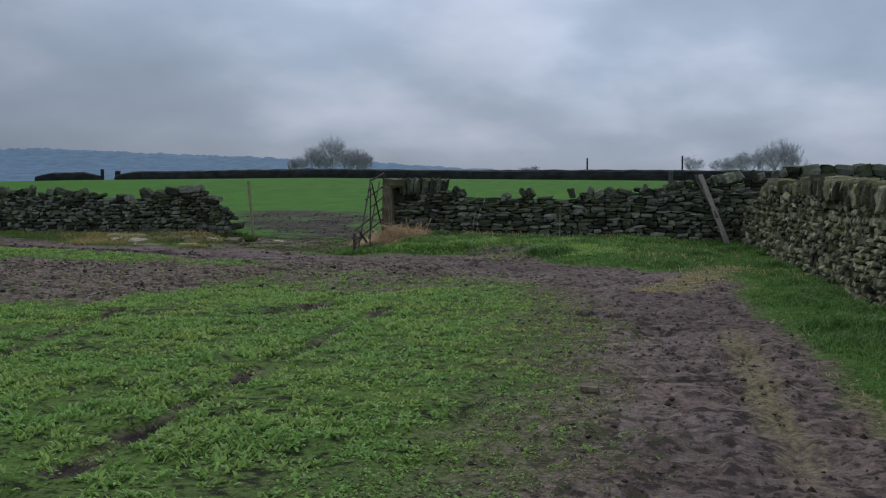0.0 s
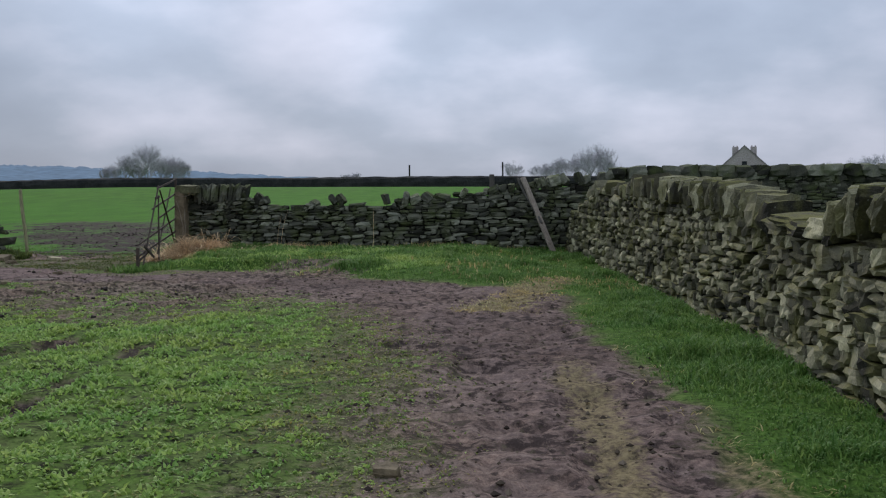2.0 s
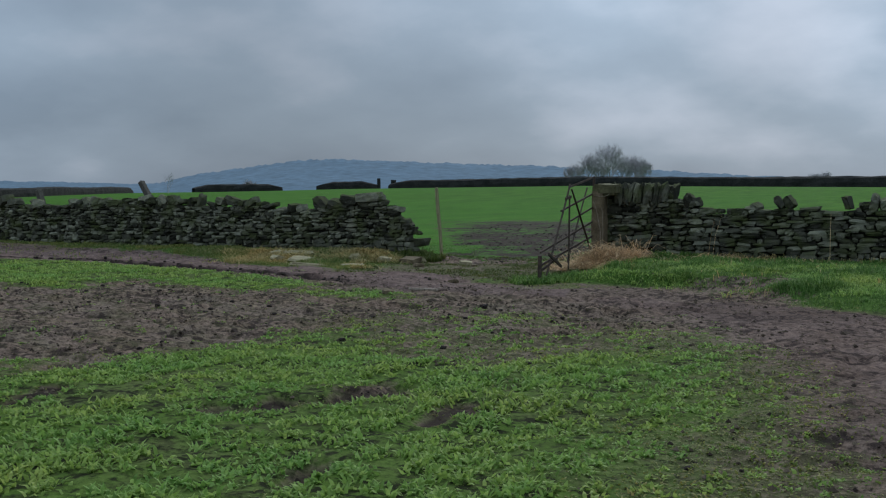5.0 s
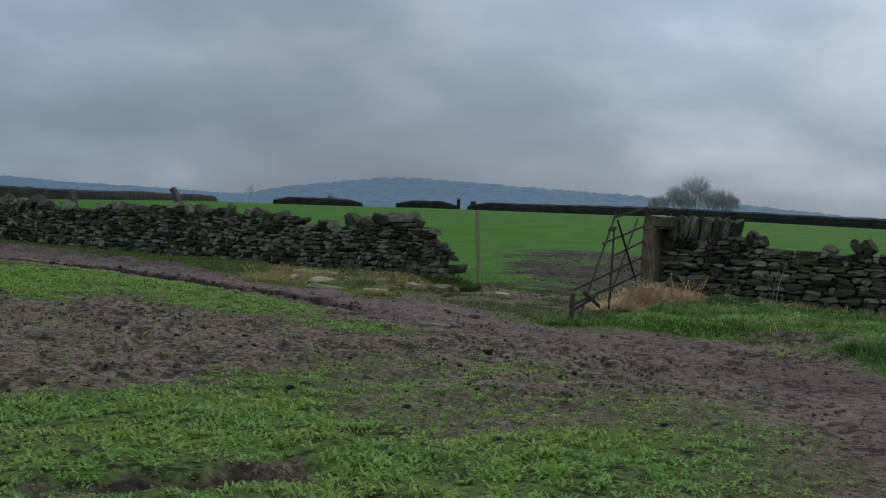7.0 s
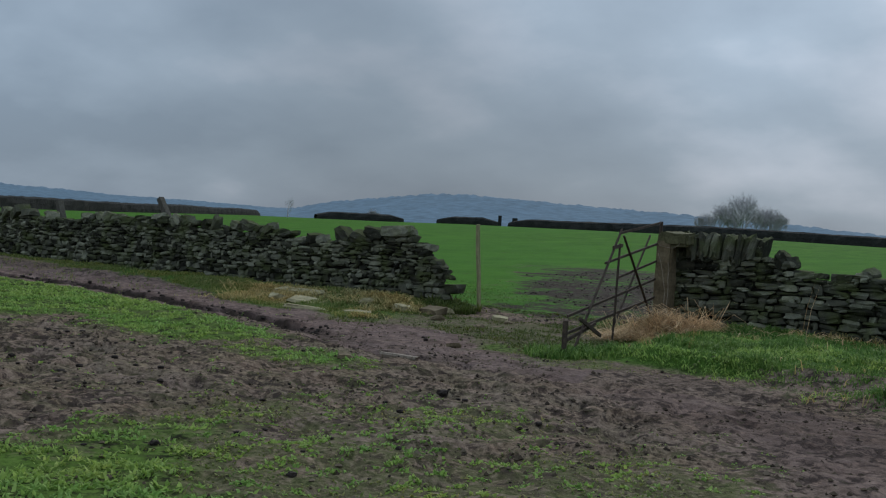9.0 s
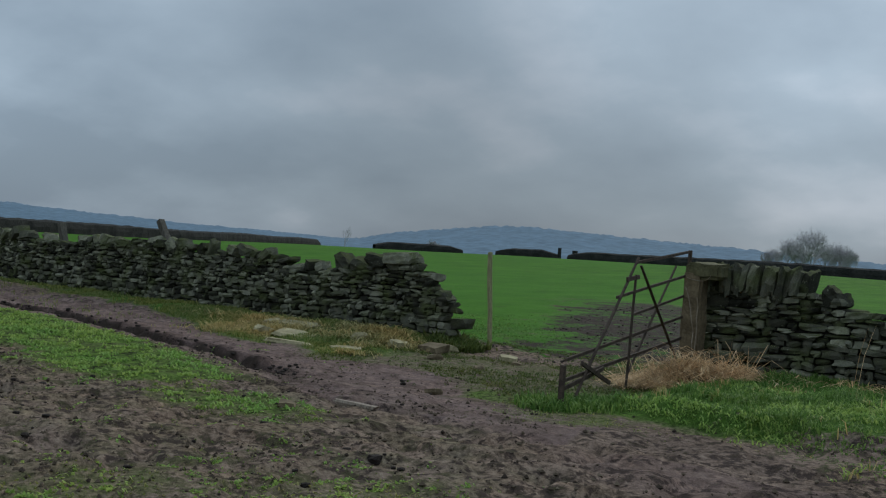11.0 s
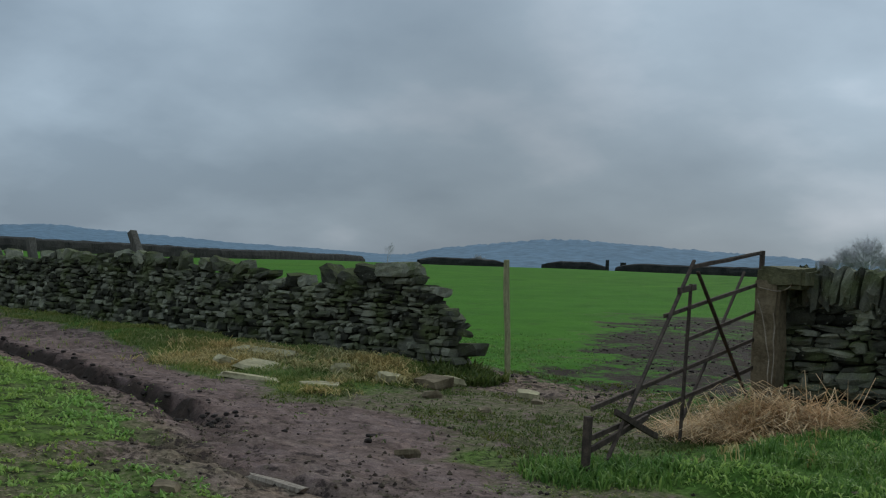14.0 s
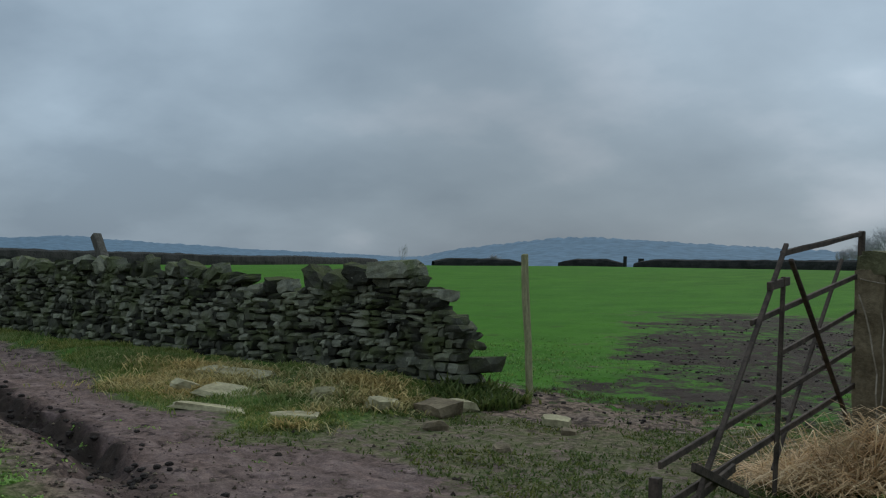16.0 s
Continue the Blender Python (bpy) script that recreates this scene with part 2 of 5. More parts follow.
def blade_material(name, low, mid_c, high, rough=0.6, thin=0.4, old=(1.35, 1.05, 0.85)):
    """Leaves that let part of the light through."""
    k = Mat(name, rough, 0.12)
    r = k.chance(True)
    c = k.ramp(r, (0.0, low), (0.5, mid_c), (1.0, high))
    c = k.mix(k.ramp(k.noise(0.9, 3), (0.38, 0.0), (0.66, 0.8)), c, k.mix(1.0, c, old, "MULTIPLY"))
    m = k.done(c)
    glow = k.t.nodes.new("ShaderNodeBsdfTranslucent")
    k.put(c, glow.inputs["Color"])
    mixed = k.t.nodes.new("ShaderNodeMixShader")
    mixed.inputs[0].default_value = thin
    out = k.t.nodes["Material Output"]
    k.t.links.new(k.b.outputs[0], mixed.inputs[1])
    k.t.links.new(glow.outputs[0], mixed.inputs[2])
    k.t.links.new(mixed.outputs[0], out.inputs["Surface"])
    return m


M_CROP = blade_material("winter_cereal_blade", (0.112, 0.210, 0.044), (0.208, 0.365, 0.082), (0.320, 0.480, 0.140), thin=0.45, old=(1.40, 1.06, 1.0))
M_LUSH = blade_material("lush_grass_blade", (0.044, 0.108, 0.021), (0.094, 0.200, 0.043), (0.185, 0.300, 0.085), old=(1.3, 1.08, 1.0))
M_ROUGH = blade_material("rough_grass_blade", (0.082, 0.145, 0.032), (0.150, 0.205, 0.054), (0.28, 0.29, 0.115))
M_STRAW = blade_material("dead_grass_blade", (0.25, 0.175, 0.092), (0.54, 0.405, 0.230), (0.78, 0.645, 0.43), 0.7)
M_DULL = blade_material("old_yellow_grass", (0.17, 0.155, 0.062), (0.33, 0.300, 0.130), (0.52, 0.47, 0.235), 0.7)
M_GAP = blade_material("worn_dark_grass", (0.040, 0.066, 0.017), (0.072, 0.112, 0.028), (0.130, 0.155, 0.055))


def plain(name, a, b, scale, rough=0.8, bump=0.4, dist=0.01, detail=5, stretch=None, metal=0.0):
    k = Mat(name, rough, 0.12)
    n = k.noise(scale, detail, 0.6, stretch)
    n2 = k.noise(scale * 6, 4, 0.6, stretch)
    k.b.inputs["Metallic"].default_value = metal
    c = k.mix(0.6, k.ramp(n, (0.3, a), (0.7, b)), k.ramp(n2, (0.3, 0.55), (0.7, 1.3)), "MULTIPLY")
    return k.done(c, k.math("ADD", n, n2), bump, dist)


M_RUST = plain("rusted_steel", (0.040, 0.032, 0.026), (0.105, 0.078, 0.060), 14, 0.85, 0.5, 0.004)
M_WOOD = plain("weathered_timber", (0.16, 0.125, 0.095), (0.33, 0.28, 0.22), 6, 0.85, 0.5, 0.006, stretch=(6, 6, 0.6))
M_OLDWOOD = plain("mossy_timber", (0.18, 0.168, 0.090), (0.35, 0.335, 0.18), 9, 0.9, 0.6, 0.008, stretch=(5, 5, 0.8))
M_GREYWOOD = plain("grey_timber", (0.055, 0.050, 0.042), (0.13, 0.12, 0.10), 6, 0.9, 0.5, 0.006, stretch=(6, 6, 0.6))
M_DULLWIRE = plain("weathered_twine", (0.20, 0.165, 0.12), (0.34, 0.29, 0.22), 20, 0.9, 0.2, 0.002)
M_POST = plain("gatepost_stone", (0.085, 0.066, 0.040), (0.215, 0.170, 0.105), 4, 0.9, 0.7, 0.02)
M_CAP = plain("mossy_cap_stone", (0.070, 0.068, 0.036), (0.165, 0.155, 0.082), 5, 0.9, 0.7, 0.02)
M_SLAB = plain("pale_flagstone", (0.21, 0.185, 0.105), (0.42, 0.375, 0.225), 5, 0.85, 0.5, 0.01)
M_CLOD = plain("soil_clod", (0.018, 0.015, 0.013), (0.052, 0.041, 0.035), 12, 0.95, 0.7, 0.02)
M_MAT = plain("matted_dead_grass", (0.10, 0.073, 0.038), (0.34, 0.26, 0.145), 9, 0.95, 0.8, 0.03, stretch=(1, 3, 3))


def make_crumb():
    k = Mat("soil_crumb", 0.95, 0.04)
    return k.done(k.ramp(k.chance(True), (0.0, (0.034, 0.026, 0.021)), (0.5, (0.092, 0.072, 0.050)), (1.0, (0.165, 0.132, 0.095))))


M_CRUMB = make_crumb()
M_HEDGE = plain("distant_hedge", (0.016, 0.017, 0.016), (0.042, 0.042, 0.038), 0.7, 0.95, 0.6, 0.3)
# bark lightened: the haze over far trees is put into its colour
M_BARK = plain("haze_pale_branches", (0.36, 0.345, 0.36), (0.46, 0.44, 0.455), 1.5, 0.95, 0.3, 0.05)
# blue distance haze is put into the hills' base colour
M_HILL = plain("haze_blue_hill", (0.098, 0.158, 0.212), (0.113, 0.176, 0.230), 0.010, 1.0, 0.0, 2.0)
# raised to a pale mauve-grey, distance haze put into the wall colour
M_RENDER = plain("haze_pale_house_wall", (0.36, 0.305, 0.285), (0.45, 0.39, 0.37), 0.8, 0.9, 0.3, 0.03)
M_SLATE = plain("roof_slate", (0.13, 0.13, 0.14), (0.19, 0.19, 0.20), 2.0, 0.8, 0.3, 0.03)
M_GLASS = plain("window_dark", (0.02, 0.022, 0.025), (0.035, 0.038, 0.042), 1.0, 0.15, 0.0, 0.01)

# ---- shape helpers ----
rng = np.random.default_rng(7)


def lattice(seed):
    return np.random.default_rng(seed).random((256, 256))


LAT = [lattice(s) for s in range(6)]


def value_noise(x, y, seed=0):
    """Smooth noise in 0..1 at the places x, y."""
    g = LAT[seed % 6]
    xi, yi = np.floor(x).astype(int), np.floor(y).astype(int)
    fx, fy = x - xi, y - yi
    fx, fy = fx * fx * (3 - 2 * fx), fy * fy * (3 - 2 * fy)
    a, b = g[xi % 256, yi % 256], g[(xi + 1) % 256, yi % 256]
    c, d = g[xi % 256, (yi + 1) % 256], g[(xi + 1) % 256, (yi + 1) % 256]
    return (a * (1 - fx) + b * fx) * (1 - fy) + (c * (1 - fx) + d * fx) * fy


def fbm(x, y, scale, octaves=3, seed=0):
    total, amp, norm = 0.0, 1.0, 0.0
    for o in range(octaves):
        total = total + amp * value_noise(x / scale + 17.3 * o, y / scale + 5.1 * o, seed + o)
        norm, amp, scale = norm + amp, amp * 0.5, scale * 0.5
    return total / norm


def sstep(a, b, x):
    u = np.clip((x - a) / (b - a), 0, 1)
    return u * u * (3 - 2 * u)


def mesh_np(name, verts, faces, material, smooth=False):
    """A mesh from an array of places and an array of triangles or quads."""
    me = bpy.data.meshes.new(name)
    n = faces.shape[1]
    me.vertices.add(len(verts))
    me.vertices.foreach_set("co", np.ascontiguousarray(verts, dtype=np.float32).ravel())
    me.loops.add(faces.size)
    me.loops.foreach_set("vertex_index", np.ascontiguousarray(faces, dtype=np.int32).ravel())
    me.polygons.add(len(faces))
    me.polygons.foreach_set("loop_start", np.arange(0, faces.size, n, dtype=np.int32))
    me.polygons.foreach_set("use_smooth", np.full(len(faces), smooth))
    me.materials.append(material)
    me.update(calc_edges=True)
    return me


def part(name, data, parent, label="", kind=""):
    """Links a mesh, or a bmesh with its material, as one object under a thing."""
    if isinstance(data, tuple):
        bm, material = data
        me = bpy.data.meshes.new(name)
        bm.to_mesh(me)
        bm.free()
        me.materials.append(material)
        data = me
    ob = new(name, data)
    ob.parent = parent
    return tagged(ob, label=label, kind=kind)


def thing(name, label, category, at=(0, 0, 0), group="", kind=""):
    ob = new(name)
    ob.location = at
    return tagged(ob, label, category, group, kind)


def bar(a, b, w, d=None, bevel=0.004, twist=0.0):
    """A bmesh bar of w by d from a to b, with bevelled edges."""
    d = d or w
    a, b = Vector(a), Vector(b)
    bm = bmesh.new()
    bmesh.ops.create_cube(bm, size=1)
    length = (b - a).length
    bmesh.ops.scale(bm, vec=(w, d, length), verts=bm.verts)
    if bevel:
        bmesh.ops.bevel(bm, geom=bm.edges[:], offset=bevel, segments=1, affect="EDGES")
    q = (b - a).to_track_quat("Z", "Y").to_matrix().to_4x4()
    bmesh.ops.transform(bm, matrix=Matrix.Translation((a + b) / 2) @ q @ Matrix.Rotation(twist, 4, "Z"), verts=bm.verts)
    return bm


def lump(bm, amount, scale, seed):
    """Roughens a bmesh by smooth noise."""
    for v in bm.verts:
        v.co += amount * noise.noise_vector(v.co * scale + Vector((seed, seed * 2.1, 0)))
    return bm


# ---- the lie of the land ----
LEFT_Y, BACK_Y = 25.55, 25.3


def right_wall_x(y):
    """The field face of the wall beside the track."""
    return np.interp(y, [-6, 9, 13, 16.5, 19.7, 22.3, 24.8, 25.3], [2.25, 2.05, 1.93, 1.73, 1.43, 1.15, 0.76, 0.70])


def track_left(y):
    return np.interp(y, [-5, 5.2, 8.6, 11.5, 14.3, 16.5, 18.2, 19.5], [-0.5, -0.58, -0.8, -1.05, -1.7, -2.8, -4.0, -6.0])


def track_right(y):
    return np.interp(y, [-5, 7.5, 10.4, 15.2, 16.9, 18.0, 18.8, 19.7, 21.3, 21.8], [1.2, 1.05, 0.8, 0.25, 0.55, 0.0, -1.1, -2.6, -5.1, -7.0])


def off_track(x, y):
    """How far a place lies beyond the track's outer edge."""
    lean = (track_right(y + 0.3) - track_right(y - 0.3)) / 0.6
    return (x - track_right(y)) / np.sqrt(1 + lean * lean)


def rut_y(x):
    return np.interp(x, [-60, -20, -18, -16.1, -14.2, -12.4, -11, -9.5, -8.6, -7.0, -3.5], [27.2, 23.2, 23.04, 22.87, 22.47, 22.0, 21.55, 20.9, 20.6, 20.6, 19.7])


def groove(x, y):
    """A second, shallow wheel mark in the mud."""
    return sstep(0.16, 0.05, np.abs(y - np.interp(x, [-10.3, -7.7], [20.28, 19.97]) + 0.10 * (fbm(x, y, 0.5, 2, 6) - 0.5))) * sstep(-10.6, -10.1, x) * sstep(-7.3, -7.9, x)


def far_height(x, y):
    """The field beyond the walls rises gently, and falls away past its hedge."""
    r = np.hypot(x, y)
    bearing = np.degrees(np.arctan2(x, np.maximum(y, 1e-3)))
    top = np.interp(bearing, [-75, -62, -50, -42, -32, -20, 0, 20], [0.4, 0.5, 0.36, 1.0, 1.6, 1.9, 1.5, 1.4])
    h = top * sstep(28, 140, r) * sstep(24, 40, y)
    return h - 30.0 * sstep(260, 1500, r)


def dry_path(x, y, w):
    """A worn tan path from the track into the corner."""
    u = np.clip((y - 15.6) / 4.2, 0, 1)
    return sstep(1.0, 0.3, np.hypot((x + 0.50 - 0.90 * u) / 0.72, (y - 15.4 - 4.2 * u) / 0.6) + w * 0.35)


def zones(x, y):
    """How muddy, dry, lush and far the ground is at x, y, and its painted wet and rut shade."""
    wob = (fbm(x, y, 1.6, 3, 1) - 0.5) * 1.5
    wob2 = (fbm(x, y, 0.5, 2, 3) - 0.5) * 0.7
    w = wob + wob2
    near = sstep(26.3, 25.4, y)
    track = sstep(-1.5, 0.75, x - track_left(y) + w * 0.7) * sstep(0.35, -0.25, x - track_right(y) + w * 0.35) * sstep(22.3, 21.6, y)
    # the mud at the gateway and the churned band in front of it
    gate = sstep(-0.5, 0.5, np.minimum.reduce([y - 17.6 + 0.12 * (x + 8), np.interp(x, [-13, -10.8, -9, -8, -7], [23.3, 23.1, 22.6, 21.6, 21.2]) - y, x + 13.5, -6.2 - x]) + w)
    band = sstep(-0.6, 0.6, np.minimum(y - np.interp(x, [-30, -14, -8, -7.1, -6.7, -3.4, -2.6], [10.5, 11.2, 11.6, 12.4, 13.9, 14.4, 15.2]), np.interp(x, [-30, -14, -11.5, -9, -5], [17.0, 17.9, 19.4, 22.0, 22.0]) - y) * 0.55 + w * 1.25 - 0.1)
    band = band * sstep(-2.0, -3.6, x)
    # the wheel track beside the far wall
    d = y - rut_y(x)
    verge_d = np.interp(x, [-22, -17.5, -14, -12], [1.6, 1.45, 0.9, 0.7])
    lane = sstep(-0.95, -0.6, d + wob2 * 0.3) * sstep(0.3, -0.2, d - verge_d + w * 0.35) * sstep(-6.0, -8.0, x)
    green = sstep(0.3, 0.8, fbm(x + 40, y, 2.2, 3, 2) * 1.5 - 0.15)
    mud = np.maximum.reduce([track, 0.97 * gate * (0.55 + 0.45 * np.maximum(1 - green, sstep(19.6, 20.6, y))), band * (0.38 + 0.62 * np.maximum(1 - green * sstep(20, 14, y), 0.85 * sstep(-6.6, -7.4, x))), lane])
    patch = sstep(1.4, 0.4, np.hypot((x + 8.75) / 1.0, (y - 19.0) / 0.6) + w * 0.3)
    for px, py, pa, pb in ((-6.5, 15.0, 0.75, 0.5), (-5.5, 17.2, 1.0, 1.0), (-3.9, 16.4, 0.9, 0.6), (-8.5, 19.1, 0.5, 0.35)):
        patch = np.maximum(patch, 0.5 * sstep(1.4, 0.3, np.hypot((x - px) / pa, (y - py) / pb) + w * 0.6))
    wedge = sstep(-0.25, 0.35, np.minimum(y - np.interp(x, [-40, -20, -14.25, -11.0, -10.4, -9.9], [24.0, 21.2, 20.0, 18.7, 19.2, 20.3]), -0.80 - d) + wob2 * 0.35) * (x < -9.9)
    mud = mud * (1 - 0.75 * patch) * (1 - 0.95 * wedge)
    # bare wheel lines across the young corn
    for (ax, ay), (bx, by), wd in (((-3.26, 4.6), (-3.64, 11.6), 0.10), ((-5.85, 8.0), (-6.5, 10.9), 0.09), ((-5.0, 11.9), (-4.6, 12.6), 0.34), ((-2.0, 8.1), (-1.7, 8.4), 0.10)):
        ux, uy = bx - ax, by - ay
        u = np.clip(((x - ax) * ux + (y - ay) * uy) / (ux * ux + uy * uy), -0.1, 1.25)
        dist = np.hypot(x - ax - u * ux, y - ay - u * uy)
        mud = np.maximum(mud, sstep(1.5 * wd, 0.4 * wd, dist + 0.26 * wob2 + 0.10 * (fbm(x, y, 0.16, 2, 5) - 0.5)) * sstep(0.34, 0.54, fbm(x, y, 0.4, 2, 4)))
    worn_gap = 0.58 * sstep(0.5, -0.4, np.abs(x + 9.3) - 2.0 + w * 0.5) * sstep(21.6, 22.4, y) * sstep(28, 26.5, y)
    worn_gap = np.maximum(worn_gap, 0.95 * sstep(1.25, 0.6, np.hypot((x + 10.5) / 1.7, (y - 26.3) / 1.15) + w * 0.35))
    mud = np.clip(np.maximum(mud * near, worn_gap), 0, 1)
    # mud in the gap and beyond it
    beyond = sstep(-1.0, 1.2, np.minimum.reduce([y - 24.5, 47.0 - y, 1.9 + 0.10 * (y - 25) - np.abs(x + 9.0 + 0.40 * (y - 25))]) * 0.7 + w * 1.0)
    mud = np.maximum(mud, beyond * 0.95 * sstep(24.5, 25.5, y) * (0.72 + 0.28 * sstep(0.36, 0.60, fbm(x, y, 2.6, 3, 5))))
    dry = 0.95 * dry_path(x, y, w)
    dry = np.maximum(dry, 0.62 * sstep(0.35, 0.05, np.abs(x - track_right(y) - 0.1 + w * 0.3)) * sstep(9.5, 8, y))
    dry = np.maximum(dry, (0.78 - 0.25 * sstep(7.5, 5.5, y)) * sstep(0.36, 0.05, np.abs(x - np.interp(y, [5, 10, 12], [0.55, 0.38, 0.2]) + w * 0.2)) * sstep(13, 10.5, y))
    dry = np.maximum(dry, 0.55 * sstep(0.5, 0.65, fbm(x, y, 1.1, 3, 2)) * sstep(23.2, 24.0, y) * near * sstep(-11, -11.6, x))
    strip_r = sstep(-0.1, 0.35, off_track(x, y) + w * 0.3) * (y < 25)
    strip_l = sstep(22.5, 23.2, y + w * 0.4) * (x < -11) * near
    lush = np.maximum(strip_r, 0.5 * strip_l)
    far = sstep(25.6, 26.6, y)
    # wet ground, plus painted shade on the rut face and in the wheel lines
    damp_shade = np.maximum.reduce([1.2 * beyond * (y > 27.0), 1.0 * mud * sstep(13.5, 12, y) * (x < track_left(y) - 0.8) * (x > -6.9), 0.52 * sstep(0.35, 0.65, fbm(x, y, 2.4, 3, 5)) * track, 0.98 * sstep(0.38, 0.16, np.abs(d + 0.16 + 0.30 * (fbm(x, y, 0.34, 3, 3) - 0.5))) * lane * sstep(-8.4, -11.8, x + 1.6 * (fbm(x, y, 0.5, 2, 2) - 0.5)), 0.8 * groove(x, y)])
    return mud, dry, lush, far, damp_shade


def height(x, y):
    """The ground's height at x, y."""
    near = sstep(60, 30, np.hypot(x, y)) 
    mud = zones(x, y)[0]
    h = 0.05 * (fbm(x, y, 2.5, 2, 1) - 0.5)
    h = h + mud * ((0.12 * (fbm(x, y, 0.45, 2, 2) - 0.5) + 0.10 * (fbm(x, y, 0.20, 2, 4) - 0.5) - 0.06 * sstep(0.56, 0.70, fbm(x, y, 0.26, 2, 1))) * (0.45 + 0.55 * np.maximum(sstep(-3.0, -5.0, x), 0.6 * sstep(17, 15, y)) * sstep(21.0, 19.0, y)))
    h = h + (1 - mud) * 0.07 * (fbm(x, y, 0.3, 2, 3) - 0.5)
    h = h - 0.045 * mud * sstep(14, 12, y) * (x < track_left(y) - 0.8)
    # banks at the foot of the walls
    h = h + 0.17 * sstep(23.2, 25.3, y) * sstep(-10.8, -12.2, x) * sstep(28, 26, y)
    h = h + 0.10 * sstep(20.5, 24.0, y) * sstep(-7.8, -6.2, x) * sstep(28, 25.6, y)
    h = h + (0.02 + 0.15 * sstep(0.3, -1.5, x)) * sstep(0.0, 1.0, off_track(x, y)) * (x < 30) * sstep(26.5, 25, y)
    d = y - rut_y(x)
    lane = sstep(-9.2, -12.4, x)
    jag = d + 0.30 * (fbm(x, y, 0.34, 3, 3) - 0.5) + 0.22 * (fbm(x, y, 0.16, 2, 1) - 0.5)
    h = h - 0.20 * lane * sstep(-0.55, -0.14, jag) * sstep(0.10, -0.04, jag) * (0.35 + 1.2 * fbm(x, y, 0.45, 2, 1)) - 0.06 * groove(x, y)
    return h * near + far_height(x, y)


KNOWN = {}


def height_at(x, y):
    key = (round(x * 5), round(y * 5))
    if key not in KNOWN:
        KNOWN[key] = float(height(np.array([float(x)]), np.array([float(y)]))[0])
    return KNOWN[key]


def axis(lo, hi, step, ends):
    fine = np.arange(lo, hi + step / 2, step)
    out, s, a, b = [], step, [], []
    v = lo
    while v > -ends:
        s *= 1.075
        v -= s
        a.append(v)
    s, v = step, hi
    while v < ends:
        s *= 1.045
        v += s
        b.append(v)
    return np.array(a[::-1] + list(fine) + b)


def build_ground():
    xs, ys = axis(-20.0, 2.2, 0.068, 4200), axis(4.0, 26.2, 0.068, 4200)
    ys = np.concatenate([ys[ys < 26.25], np.arange(26.3, 46.0, 0.14), ys[ys > 46.1]])
    X, Y = np.meshgrid(xs, ys)
    x, y = X.ravel(), Y.ravel()
    v = np.stack([x, y, height(x, y)], 1)
    i = np.arange(len(ys) - 1)[:, None] * len(xs) + np.arange(len(xs) - 1)[None, :]
    i = i.ravel()
    f = np.stack([i, i + 1, i + 1 + len(xs), i + len(xs)], 1)
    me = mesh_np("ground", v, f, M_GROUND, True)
    slick = np.maximum(sstep(-0.7, -0.4, y - rut_y(x)) * (x < -6), 0.70 * sstep(-0.2, 0.8, x - track_left(y)) * (y < 20)) * sstep(25, 24, y)
    worn = sstep(0.2, -0.9, x - track_left(y)) * sstep(26, 25, y) * sstep(21.5, 20.0, y - 0.6 * (x > -11))
    for name, values in zip(("mud", "dry", "lush", "far", "damp_shade", "worn", "slick"), (*zones(x, y), worn, slick)):
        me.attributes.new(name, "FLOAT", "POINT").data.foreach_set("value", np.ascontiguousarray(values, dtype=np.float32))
    ob = new("ground", me)
    return tagged(ob, "field of young green corn with churned brown mud tracks", "field", kind="structure")


ground = build_ground()

# ---- dry stone walls ----


def stone_shapes(count, seed):
    """Rough unit blocks with knocked-off corners, 26 points each."""
    r = np.random.default_rng(seed)
    pts = np.array([(a, b, c) for a in (-1, 0, 1) for b in (-1, 0, 1) for c in (-1, 0, 1) if (a, b, c) != (0, 0, 0)], float)
    index = {tuple(p): i for i, p in enumerate(pts.astype(int))}
    quads = []
    for ax in range(3):
        o = [k for k in range(3) if k != ax]
        for side in (-1, 1):
            for a in (-1, 0):
                for b in (-1, 0):
                    q = []
                    for da, db in ((0, 0), (1, 0), (1, 1), (0, 1)):
                        p = [0, 0, 0]
                        p[ax], p[o[0]], p[o[1]] = side, a + da, b + db
                        q.append(index[tuple(p)])
                    flip = (side < 0) ^ (ax == 1)
                    quads.append(q[::-1] if flip else q)
    shapes = []
    for _ in range(count):
        k = np.abs(pts).sum(1)
        pull = np.where(k == 3, r.uniform(0.70, 0.93, 26), np.where(k == 2, r.uniform(0.86, 0.98, 26), r.uniform(0.97, 1.05, 26)))
        p = pts * pull[:, None] + r.normal(0, 0.062, (26, 3))
        p[:, 2] += 0.13 * r.normal() * p[:, 0]
        p[:, 0] *= 1 + 0.12 * r.normal() * p[:, 2]
        shapes.append(0.5 * p)
    return shapes, np.array(quads)


SHAPES, QUADS = stone_shapes(16, 3)


